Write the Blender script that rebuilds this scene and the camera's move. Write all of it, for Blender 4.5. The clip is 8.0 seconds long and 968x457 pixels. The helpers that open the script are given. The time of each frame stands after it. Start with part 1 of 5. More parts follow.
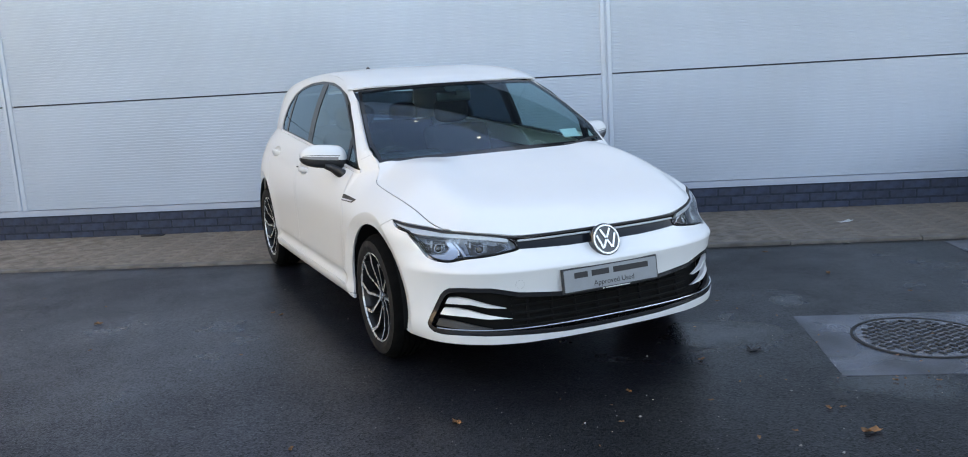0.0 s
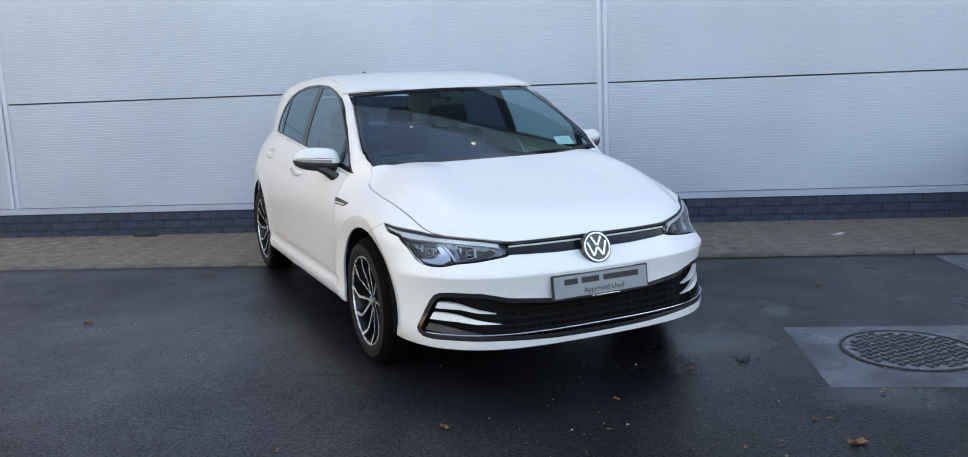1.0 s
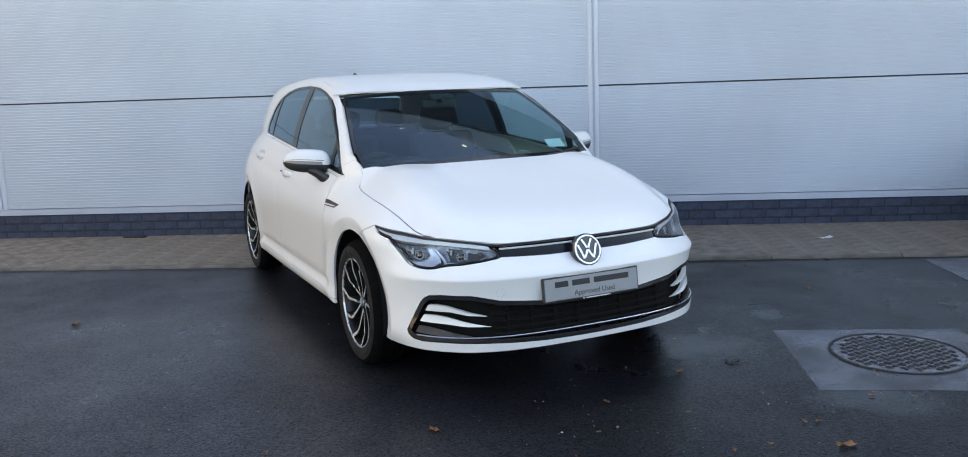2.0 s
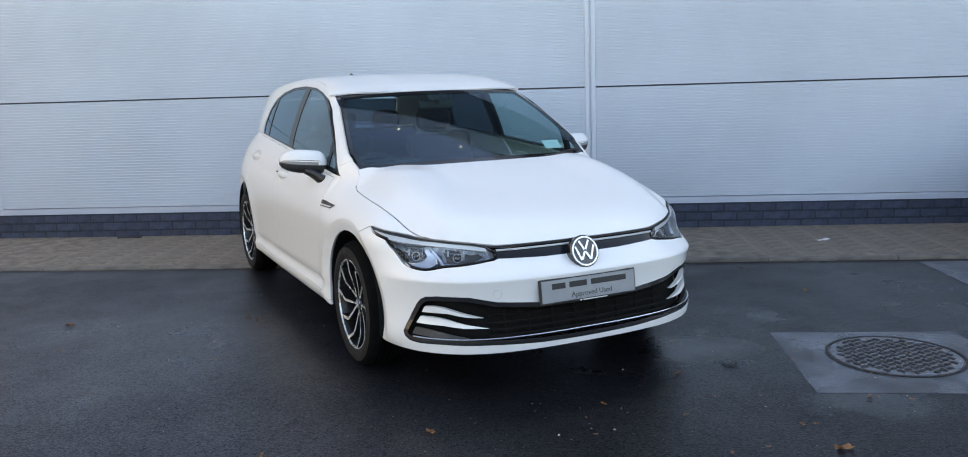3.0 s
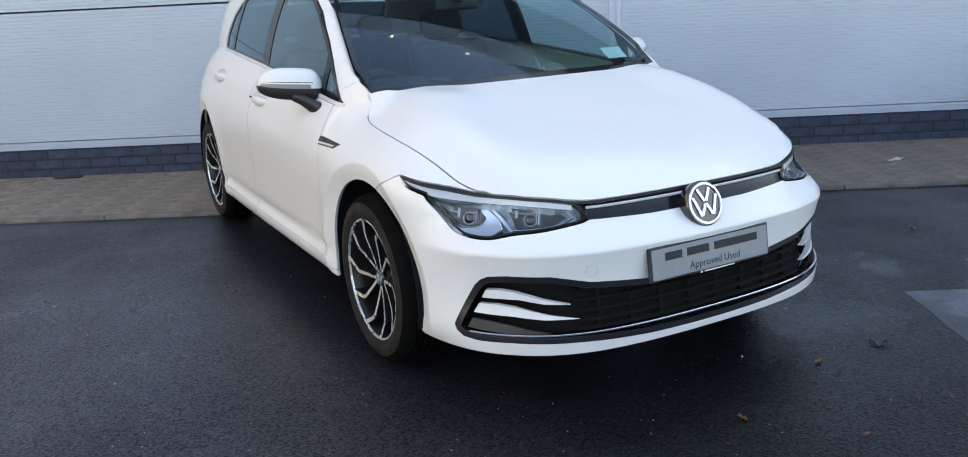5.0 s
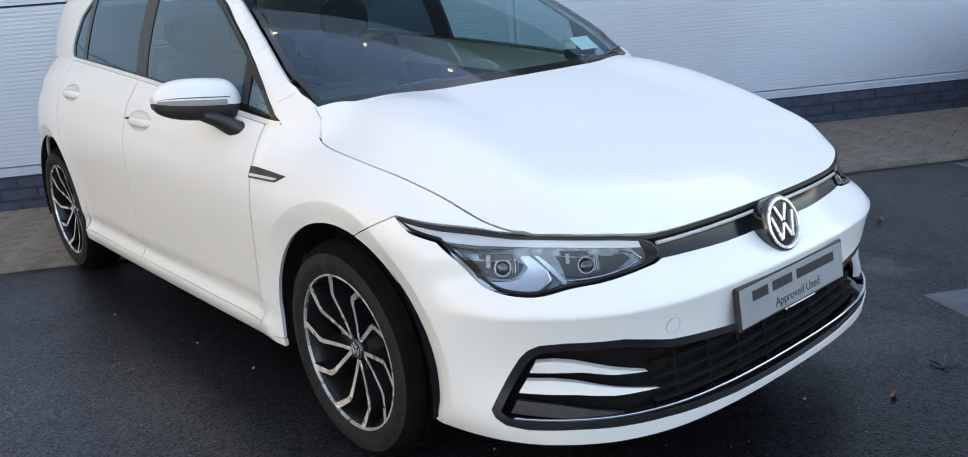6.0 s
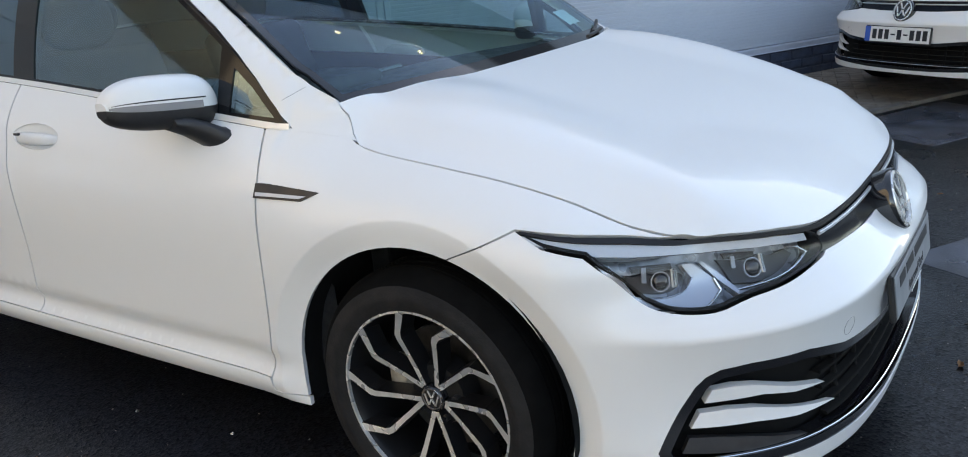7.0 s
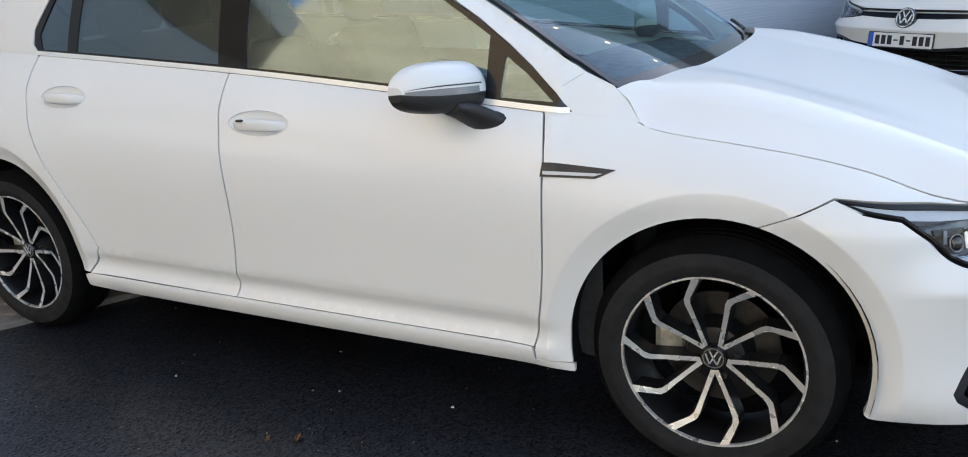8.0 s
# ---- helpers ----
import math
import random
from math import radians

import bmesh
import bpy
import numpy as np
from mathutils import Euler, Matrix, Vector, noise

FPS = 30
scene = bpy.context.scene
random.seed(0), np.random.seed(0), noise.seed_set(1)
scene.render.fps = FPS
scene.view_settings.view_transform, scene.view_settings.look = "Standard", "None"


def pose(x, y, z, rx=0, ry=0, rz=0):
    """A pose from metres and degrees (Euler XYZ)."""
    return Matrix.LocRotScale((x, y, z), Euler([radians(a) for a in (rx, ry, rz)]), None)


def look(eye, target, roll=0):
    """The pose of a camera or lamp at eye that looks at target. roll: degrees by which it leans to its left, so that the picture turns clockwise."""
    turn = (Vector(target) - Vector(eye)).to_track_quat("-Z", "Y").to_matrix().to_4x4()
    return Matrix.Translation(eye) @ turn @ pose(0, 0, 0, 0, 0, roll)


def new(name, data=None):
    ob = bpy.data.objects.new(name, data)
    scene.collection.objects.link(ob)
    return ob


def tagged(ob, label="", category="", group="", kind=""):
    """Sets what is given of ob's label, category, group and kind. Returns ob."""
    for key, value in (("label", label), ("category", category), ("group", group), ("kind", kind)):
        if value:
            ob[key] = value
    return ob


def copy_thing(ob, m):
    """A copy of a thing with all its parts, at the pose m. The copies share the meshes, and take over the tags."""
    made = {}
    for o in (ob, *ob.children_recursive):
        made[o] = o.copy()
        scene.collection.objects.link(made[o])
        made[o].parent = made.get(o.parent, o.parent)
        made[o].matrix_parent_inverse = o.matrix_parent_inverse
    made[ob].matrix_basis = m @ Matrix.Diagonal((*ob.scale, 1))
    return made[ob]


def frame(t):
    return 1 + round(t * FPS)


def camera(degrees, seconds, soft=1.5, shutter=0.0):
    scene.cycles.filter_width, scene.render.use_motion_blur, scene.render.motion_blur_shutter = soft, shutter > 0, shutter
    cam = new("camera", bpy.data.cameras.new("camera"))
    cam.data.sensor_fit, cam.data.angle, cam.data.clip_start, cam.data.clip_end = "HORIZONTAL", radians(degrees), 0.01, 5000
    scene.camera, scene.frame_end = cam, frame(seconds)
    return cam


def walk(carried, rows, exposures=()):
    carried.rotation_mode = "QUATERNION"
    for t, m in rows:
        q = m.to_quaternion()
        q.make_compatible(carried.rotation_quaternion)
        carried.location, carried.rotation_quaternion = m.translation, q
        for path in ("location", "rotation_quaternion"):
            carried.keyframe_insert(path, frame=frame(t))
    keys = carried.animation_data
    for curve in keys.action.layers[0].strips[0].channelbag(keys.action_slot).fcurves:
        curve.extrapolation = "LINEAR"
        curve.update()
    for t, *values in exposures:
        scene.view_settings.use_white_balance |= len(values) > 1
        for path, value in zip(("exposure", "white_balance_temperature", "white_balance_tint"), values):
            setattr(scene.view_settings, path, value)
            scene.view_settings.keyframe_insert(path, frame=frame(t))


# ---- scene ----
PATH = [
    (0.0, (-2.101, -4.082, 1.405), (-1.279, -2.294, 1.047), -3.30),
    (0.5, (-2.096, -4.095, 1.398), (-1.268, -2.308, 1.049), -2.71),
    (1.0, (-2.086, -4.097, 1.397), (-1.253, -2.311, 1.055), -2.20),
    (1.5, (-2.086, -4.095, 1.397), (-1.242, -2.314, 1.057), -2.06),
    (3.0, (-2.084, -4.076, 1.394), (-1.221, -2.303, 1.059), -1.70),
    (3.5, (-2.054, -3.920, 1.369), (-1.196, -2.147, 1.022), -1.57),
    (4.0, (-2.044, -3.605, 1.390), (-1.186, -1.834, 1.033), -1.60),
    (4.5, (-1.935, -3.266, 1.348), (-1.079, -1.510, 0.917), -2.10),
    (4.7, (-1.908, -3.112, 1.334), (-1.057, -1.369, 0.845), -2.10),
    (5.8, (-1.949, -2.127, 1.311), (-0.748, -0.632, 0.742), -4.65),
    (6.0, (-1.959, -1.961, 1.292), (-0.727, -0.489, 0.732), -4.25),
    (6.5, (-2.023, -1.534, 1.285), (-0.659, -0.187, 0.718), -4.55),
    (7.0, (-2.156, -1.119, 1.274), (-0.596, -0.031, 0.655), -5.17),
    (7.5, (-2.442, -0.772, 1.283), (-0.869, 0.265, 0.613), -4.12),
    (8.0, (-2.762, -0.438, 1.320), (-1.092, 0.470, 0.699), -3.87),
]
cam = camera(58.57, 8.0, soft=1.0)
LOOKS = [(0.0, 2.30, 8750, 16), (3.0, 2.27, 8750, 16), (4.5, 2.31, 8750, 16), (6.0, 2.39, 8900, 16), (6.5, 2.14, 8800, 16), (7.0, 2.07, 8700, 15), (8.0, 2.17, 8600, 15)]
walk(cam, [(t, look(eye, aim, roll)) for t, eye, aim, roll in PATH], LOOKS)

# ---- light ----
world = bpy.data.worlds.new("sky")
scene.world = world
world.use_nodes = True
_n = world.node_tree.nodes
_sky = _n.new("ShaderNodeTexSky")
_sky.sky_type, _sky.sun_disc = "NISHITA", False
SUN_EL, SUN_AZ = radians(25), radians(75.5)
_sky.sun_elevation, _sky.sun_rotation = SUN_EL, SUN_AZ
_sky.dust_density, _sky.air_density, _sky.ozone_density = 0.25, 1.0, 1.3
world.node_tree.links.new(_sky.outputs["Color"], _n["Background"].inputs["Color"])
_n["Background"].inputs["Strength"].default_value = 0.15
# the sun stands low behind the building: the yard lies in open shade
sun = new("sun", bpy.data.lights.new("sun", "SUN"))
sun.data.energy, sun.data.angle, sun.data.color = 3.0, radians(0.5), (1.0, 0.93, 0.82)
sun.matrix_world = look((math.sin(SUN_AZ) * math.cos(SUN_EL) * 60, math.cos(SUN_AZ) * math.cos(SUN_EL) * 60, math.sin(SUN_EL) * 60), (0, 0, 0))


# ---- materials ----
def material(name, colour, rough=0.5, metal=0.0, coat=0.0, spec=0.5):
    m = bpy.data.materials.new(name)
    m.use_nodes = True
    b = m.node_tree.nodes["Principled BSDF"]
    b.inputs["Base Color"].default_value = (*colour, 1)
    b.inputs["Roughness"].default_value = rough
    b.inputs["Metallic"].default_value = metal
    b.inputs["Coat Weight"].default_value = coat
    b.inputs["Coat Roughness"].default_value = 0.03
    b.inputs["Specular IOR Level"].default_value = spec
    return m


def varied(m, scale=8.0, amount=0.15, rough_amount=0.1, bump=0.0, bump_scale=60.0, detail=6.0, island=0.0, coords="Object"):
    """Uneven colour, gloss and relief for a material; island: how far piece differs from piece."""
    nt = m.node_tree
    nodes, link = nt.nodes, nt.links.new
    b = nodes["Principled BSDF"]
    tc = nodes.new("ShaderNodeTexCoord")
    n1 = nodes.new("ShaderNodeTexNoise")
    n1.inputs["Scale"].default_value, n1.inputs["Detail"].default_value = scale, detail
    link(tc.outputs[coords], n1.inputs["Vector"])
    base = tuple(b.inputs["Base Color"].default_value)
    mr = nodes.new("ShaderNodeMapRange")
    mr.inputs["To Min"].default_value, mr.inputs["To Max"].default_value = 1 - amount, 1 + amount
    mr.interpolation_type = "SMOOTHSTEP"
    mr.inputs["From Min"].default_value, mr.inputs["From Max"].default_value = 0.3, 0.7
    link(n1.outputs["Fac"], mr.inputs["Value"])
    value = mr.outputs["Result"]
    if island:
        oi = nodes.new("ShaderNodeObjectInfo")
        geo = nodes.new("ShaderNodeNewGeometry")
        add = nodes.new("ShaderNodeMath")
        add.operation = "ADD"
        link(oi.outputs["Random"], add.inputs[0])
        link(geo.outputs["Random Per Island"], add.inputs[1])
        fr = nodes.new("ShaderNodeMath")
        fr.operation = "FRACT"
        link(add.outputs[0], fr.inputs[0])
        m2 = nodes.new("ShaderNodeMapRange")
        m2.inputs["To Min"].default_value, m2.inputs["To Max"].default_value = 1 - island, 1 + island
        link(fr.outputs[0], m2.inputs["Value"])
        mul = nodes.new("ShaderNodeMath")
        mul.operation = "MULTIPLY"
        link(value, mul.inputs[0])
        link(m2.outputs["Result"], mul.inputs[1])
        value = mul.outputs[0]
    mix = nodes.new("ShaderNodeVectorMath")
    mix.operation = "SCALE"
    mix.inputs[0].default_value = base[:3]
    link(value, mix.inputs["Scale"])
    link(mix.outputs["Vector"], b.inputs["Base Color"])
    if rough_amount:
        r0 = b.inputs["Roughness"].default_value
        n2 = nodes.new("ShaderNodeTexNoise")
        n2.inputs["Scale"].default_value = scale * 0.6
        link(tc.outputs[coords], n2.inputs["Vector"])
        rr = nodes.new("ShaderNodeMapRange")
        rr.interpolation_type = "SMOOTHSTEP"
        rr.inputs["From Min"].default_value, rr.inputs["From Max"].default_value = 0.3, 0.7
        rr.inputs["To Min"].default_value, rr.inputs["To Max"].default_value = max(0.02, r0 - rough_amount), min(1, r0 + rough_amount)
        link(n2.outputs["Fac"], rr.inputs["Value"])
        link(rr.outputs["Result"], b.inputs["Roughness"])
    if bump:
        n3 = nodes.new("ShaderNodeTexNoise")
        n3.inputs["Scale"].default_value, n3.inputs["Detail"].default_value = bump_scale, 4
        link(tc.outputs[coords], n3.inputs["Vector"])
        bp = nodes.new("ShaderNodeBump")
        bp.inputs["Strength"].default_value, bp.inputs["Distance"].default_value = bump, 0.004
        link(n3.outputs["Fac"], bp.inputs["Height"])
        link(bp.outputs["Normal"], b.inputs["Normal"])
    return m


def glass(name, tint, gloss=0.02, ior=1.5, sheen=(1, 1, 1)):
    """A thin pane: it lets light through tinted, and mirrors by Fresnel's law."""
    m = bpy.data.materials.new(name)
    m.use_nodes = True
    nodes, link = m.node_tree.nodes, m.node_tree.links.new
    nodes.clear()
    out, mix = nodes.new("ShaderNodeOutputMaterial"), nodes.new("ShaderNodeMixShader")
    tr, gl, lw = nodes.new("ShaderNodeBsdfTransparent"), nodes.new("ShaderNodeBsdfGlossy"), nodes.new("ShaderNodeLayerWeight")
    tr.inputs["Color"].default_value = (*tint, 1)
    gl.inputs["Roughness"].default_value = gloss
    gl.inputs["Color"].default_value = (*sheen, 1)
    lw.inputs["Blend"].default_value = 0.5
    power, amount = nodes.new("ShaderNodeMath"), nodes.new("ShaderNodeMapRange")
    power.operation = "POWER"
    power.inputs[1].default_value = 5.0
    amount.inputs["To Min"].default_value, amount.inputs["To Max"].default_value = ((ior - 1) / (ior + 1)) ** 2, 1.0
    link(lw.outputs["Facing"], power.inputs[0])
    link(power.outputs[0], amount.inputs["Value"])
    link(amount.outputs["Result"], mix.inputs["Fac"])
    link(tr.outputs["BSDF"], mix.inputs[1])
    link(gl.outputs["BSDF"], mix.inputs[2])
    link(mix.outputs["Shader"], out.inputs["Surface"])
    return m


WHITE = material("white_paint", (0.72, 0.72, 0.715), 0.42, 0, 0.6, 0.3)
WHITE.node_tree.nodes["Principled BSDF"].inputs["Coat Roughness"].default_value = 0.025
BLACK_GLOSS = material("black_gloss_plastic", (0.012, 0.012, 0.014), 0.12, 0, 0.6)
GRILLE_BLACK = material("smoked_grille_panel", (0.006, 0.008, 0.012), 0.16, 0, 0, 0.22)
BLACK_SATIN = material("black_rubber_trim", (0.012, 0.012, 0.014), 0.45, 0, 0, 0.3)
GLOSS_PILLAR = material("gloss_black_pillar_trim", (0.008, 0.009, 0.011), 0.08, 0, 0, 0.32)
BORDER = material("black_glass_border", (0.006, 0.007, 0.009), 0.06, 0, 0, 0.5)
WINDOW_CHROME = material("bright_window_strip", (0.80, 0.81, 0.83), 0.30, 0.35)
INDICATOR = material("clear_indicator_lens", (0.32, 0.32, 0.33), 0.15, 0.3, 0.6)
BLACK = varied(material("black_plastic", (0.018, 0.018, 0.02), 0.5), 30, 0.2, 0.1)
LINER = varied(material("dark_liner", (0.006, 0.006, 0.006), 0.95, spec=0.2), 20, 0.2, 0.0)
CHROME = material("chrome", (0.78, 0.79, 0.80), 0.12, 1.0)
BRIGHT_TRIM = material("bright_trim", (0.56, 0.57, 0.60), 0.38, 0.0)
CALIPER = varied(material("brown_brake_iron", (0.36, 0.34, 0.30), 0.5, 0.4), 30, 0.3, 0.1)
SATIN = material("satin_silver", (0.62, 0.63, 0.65), 0.30, 1.0)
RUBBER = varied(material("tyre_rubber", (0.014, 0.0137, 0.0145), 0.8, spec=0.25), 25, 0.2, 0.1, 0.3, 150)
# the wheel arch's shade on the tread is put into this darker rubber
SHADED_TREAD = varied(material("shaded_tyre_tread", (0.005, 0.005, 0.005), 0.95, spec=0.05), 25, 0.2, 0.0)
RIM_DARK = material("gloss_black_rim", (0.009, 0.009, 0.010), 0.34, 0, 0.1, 0.3)
RIM_FACE = varied(material("machined_alloy", (0.80, 0.80, 0.79), 0.30, 0.72), 40, 0.08, 0.08)
STEEL = varied(material("brake_steel", (0.075, 0.072, 0.07), 0.4, 1.0), 30, 0.2, 0.1)
SCREEN_GLASS = glass("screen_glass", (0.56, 0.80, 0.80), 0.01, 1.7, (0.64, 0.80, 0.95))
SIDE_GLASS = glass("privacy_side_glass", (0.08, 0.11, 0.14), 0.045, 2.7, (0.62, 0.86, 1.0))
CLEAR_GLASS = glass("pale_green_side_glass", (0.60, 0.76, 0.77), 0.045, 2.8, (0.66, 0.89, 1.0))
LAMP_ON = material("lit_lamp", (1.0, 0.85, 0.6), 0.5)
LAMP_ON.node_tree.nodes["Principled BSDF"].inputs["Emission Color"].default_value = (1.0, 0.82, 0.55, 1)
LAMP_ON.node_tree.nodes["Principled BSDF"].inputs["Emission Strength"].default_value = 4.0
DARK_CLAD = varied(material("dark_metal_cladding", (0.045, 0.045, 0.05), 0.4, 0.3), 1.0, 0.1, 0.08)
RENDER_BEIGE = varied(material("beige_render", (0.46, 0.40, 0.31), 0.9), 0.8, 0.12, 0.0, 0.3, 30)
SLATE = varied(material("dark_roofing", (0.06, 0.06, 0.065), 0.8), 2, 0.2, 0.0)
LAMP_GLASS = glass("lamp_glass", (0.93, 0.95, 0.97), 0.01, 1.32)
LAMP_DARK = varied(material("lamp_housing", (0.022, 0.023, 0.026), 0.35, 0.3), 25, 0.25, 0.05)
LAMP_CHROME = material("lamp_reflector", (0.55, 0.58, 0.62), 0.25, 0.85)
LAMP_GREY = material("grey_lamp_trim", (0.40, 0.43, 0.48), 0.24, 0.7)
LAMP_SILVER = varied(material("silver_lamp_housing", (0.24, 0.26, 0.29), 0.32, 0.5), 40, 0.25, 0.08)
LIGHT_GUIDE = material("clear_light_guide", (0.50, 0.52, 0.54), 0.28, 0.1, 0.5)
RED_LENS = material("red_lamp_lens", (0.35, 0.01, 0.01), 0.1, 0, 0.5)
CLOTH = varied(material("dark_seat_cloth", (0.018, 0.018, 0.021), 0.9), 40, 0.25, 0.05, 0.4, 200)
DASH = varied(material("dash_plastic", (0.014, 0.014, 0.016), 0.6), 60, 0.2, 0.1, 0.3, 300)
TRIM_GREY = varied(material("grey_trim_cloth", (0.11, 0.11, 0.112), 0.9), 30, 0.1, 0.0)
PLATE_GREY = varied(material("dealer_plate_grey", (0.25, 0.265, 0.28), 0.4), 20, 0.04, 0.05)
PLATE_WHITE = varied(material("plate_white", (0.75, 0.75, 0.72), 0.35), 20, 0.04, 0.05)
PLATE_BLUE = material("plate_blue", (0.02, 0.10, 0.45), 0.4)
INK = material("black_ink", (0.015, 0.015, 0.018), 0.5)
PAPER = varied(material("paper_sticker", (0.72, 0.76, 0.76), 0.5), 60, 0.1, 0.0)
CLADDING = varied(material("pale_metal_cladding", (0.432, 0.496, 0.585), 0.38, 0.15), 0.9, 0.05, 0.06)
FLASHING = varied(material("pale_metal_flashing", (0.455, 0.515, 0.60), 0.38, 0.15), 2, 0.04, 0.06)
DRIP = varied(material("grey_drip_flashing", (0.36, 0.41, 0.49), 0.42, 0.15), 2, 0.06, 0.06)
JOINT = material("dark_joint", (0.03, 0.035, 0.045), 0.8)
BRICK = varied(material("blue_grey_brick", (0.021, 0.032, 0.060), 0.7), 14, 0.25, 0.1, 0.35, 90, island=0.14)
MORTAR = varied(material("dark_mortar", (0.020, 0.028, 0.045), 0.95), 25, 0.25, 0.0, 0.5, 120)
PAVER = varied(material("buff_grey_paver", (0.186, 0.158, 0.130), 0.8), 9, 0.28, 0.12, 0.5, 110, island=0.08)
def darker_towards(m, x0, x1, dark):
    """Darker beyond a ragged line: base colour scaled from 1 at x0 to dark at x1."""
    nodes, link = m.node_tree.nodes, m.node_tree.links.new
    b = nodes["Principled BSDF"]
    geo, xyz, noise = nodes.new("ShaderNodeNewGeometry"), nodes.new("ShaderNodeSeparateXYZ"), nodes.new("ShaderNodeTexNoise")
    noise.inputs["Scale"].default_value, noise.inputs["Detail"].default_value = 2.2, 5
    link(geo.outputs["Position"], xyz.inputs[0])
    link(geo.outputs["Position"], noise.inputs["Vector"])
    add, wet = nodes.new("ShaderNodeMath"), nodes.new("ShaderNodeMapRange")
    add.operation = "MULTIPLY_ADD"
    link(noise.outputs["Fac"], add.inputs[0])
    add.inputs[1].default_value = 1.2
    link(xyz.outputs["X"], add.inputs[2])
    # wet holds the factor on the base colour, along x with noise
    wet.inputs["From Min"].default_value, wet.inputs["From Max"].default_value = x0 + .6, x1 + .6
    wet.inputs["To Min"].default_value, wet.inputs["To Max"].default_value = 1.0, dark
    link(add.outputs[0], wet.inputs["Value"])
    scale = nodes.new("ShaderNodeVectorMath")
    scale.operation = "SCALE"
    link(b.inputs["Base Color"].links[0].from_socket, scale.inputs[0])
    link(wet.outputs["Result"], scale.inputs["Scale"])
    link(scale.outputs["Vector"], b.inputs["Base Color"])
    return m


darker_towards(PAVER, .2, 1.6, .78)
PAVER_BED = varied(material("paver_sand", (0.105, 0.092, 0.078), 0.95), 20, 0.25, 0.0)
KERB = varied(material("worn_concrete_kerb", (0.15, 0.138, 0.125), 0.85), 9, 0.25, 0.1, 0.6, 80)
darker_towards(KERB, .2, 1.6, .80)
WET_IRON = varied(material("wet_iron_plate", (0.088, 0.090, 0.104), 0.26, 0.1), 12, 0.35, 0.1, 0.2, 70)
STUD_IRON = varied(material("dark_iron_stud", (0.011, 0.011, 0.011), 0.75), 18, 0.3, 0.1)
LEAF = varied(material("brown_leaf", (0.36, 0.17, 0.07), 0.6), 30, 0.4, 0.1, island=0.4)
GRIT = varied(material("pale_grit", (0.28, 0.265, 0.245), 0.8), 30, 0.3, 0.1, island=0.4)

# ---- building kit ----
def thing(name, label, category, group="", at=(0, 0, 0), kind=""):
    ob = new(name)
    ob.empty_display_size = 0.1
    ob.location = at
    return tagged(ob, label, category, group, kind)


def link_mesh(name, me, mat, parent=None, label=""):
    if mat:
        me.materials.append(mat)
    ob = new(name, me)
    if parent is not None:
        ob.parent = parent
    if label:
        tagged(ob, label)
    return ob


def part(name, bm, mat, parent=None, label="", smooth=False):
    me = bpy.data.meshes.new(name)
    bm.normal_update()
    bm.to_mesh(me)
    bm.free()
    if smooth:
        me.shade_smooth()
        me.set_sharp_from_angle(angle=radians(38))
    return link_mesh(name, me, mat, parent, label)


def inside(poly, pts):
    """Which pts lie in the polygon."""
    poly, pts = np.asarray(poly, float), np.asarray(pts, float)
    x, y = pts[:, 0], pts[:, 1]
    res = np.zeros(len(pts), bool)
    px, py = poly[:, 0], poly[:, 1]
    qx, qy = np.roll(px, -1), np.roll(py, -1)
    for a, b, c, d in zip(px, py, qx, qy):
        if b != d:
            res ^= ((b > y) != (d > y)) & (x < (c - a) * (y - b) / (d - b) + a)
    return res


def dense(poly, step):
    p = np.asarray(poly, float)
    out = []
    for a, b in zip(p, np.roll(p, -1, axis=0)):
        n = max(1, int(math.ceil(np.hypot(*(b - a)) / step)))
        out += [a + (b - a) * k / n for k in range(n)]
    return np.array(out)


def inset(poly, d):
    """The polygon drawn in by d."""
    p = np.asarray(poly, float)
    turn = np.sign(np.sum(p[:, 0] * np.roll(p[:, 1], -1) - np.roll(p[:, 0], -1) * p[:, 1]))
    e1, e2 = p - np.roll(p, 1, 0), np.roll(p, -1, 0) - p
    n1 = np.stack([-e1[:, 1], e1[:, 0]], -1) / np.linalg.norm(e1, axis=1)[:, None]
    n2 = np.stack([-e2[:, 1], e2[:, 0]], -1) / np.linalg.norm(e2, axis=1)[:, None]
    m = n1 + n2
    m = m / np.maximum(np.sum(m * m, 1), 0.6)[:, None] * 2
    return [tuple(a) for a in p + turn * d * m]


def far_from(poly, pts, gap):
    keep = np.ones(len(pts), bool)
    for a, b in zip(poly, np.roll(poly, -1, axis=0)):
        d = b - a
        s = np.clip(((pts - a) @ d) / max(d @ d, 1e-12), 0, 1)
        keep &= np.hypot(*(a + s[:, None] * d - pts).T) > gap
    return keep


def normals_of(surf, u, v, h=2e-3):
    a = surf(u + h, v) - surf(u - h, v)
    b = surf(u, v + h) - surf(u, v - h)
    n = np.cross(a, b)
    return n / np.maximum(np.linalg.norm(n, axis=-1, keepdims=True), 1e-9)


def moved(surf, d, centre=(0, 1.2, 0.55)):
    """The same surface, pushed out by d metres."""
    def g(u, v):
        u, v = np.asarray(u, float), np.asarray(v, float)
        p, n = surf(u, v), normals_of(surf, u, v)
        s = np.sign(np.sum(n * (p - np.array(centre)), -1, keepdims=True))
        return p + n * s * d
    return g


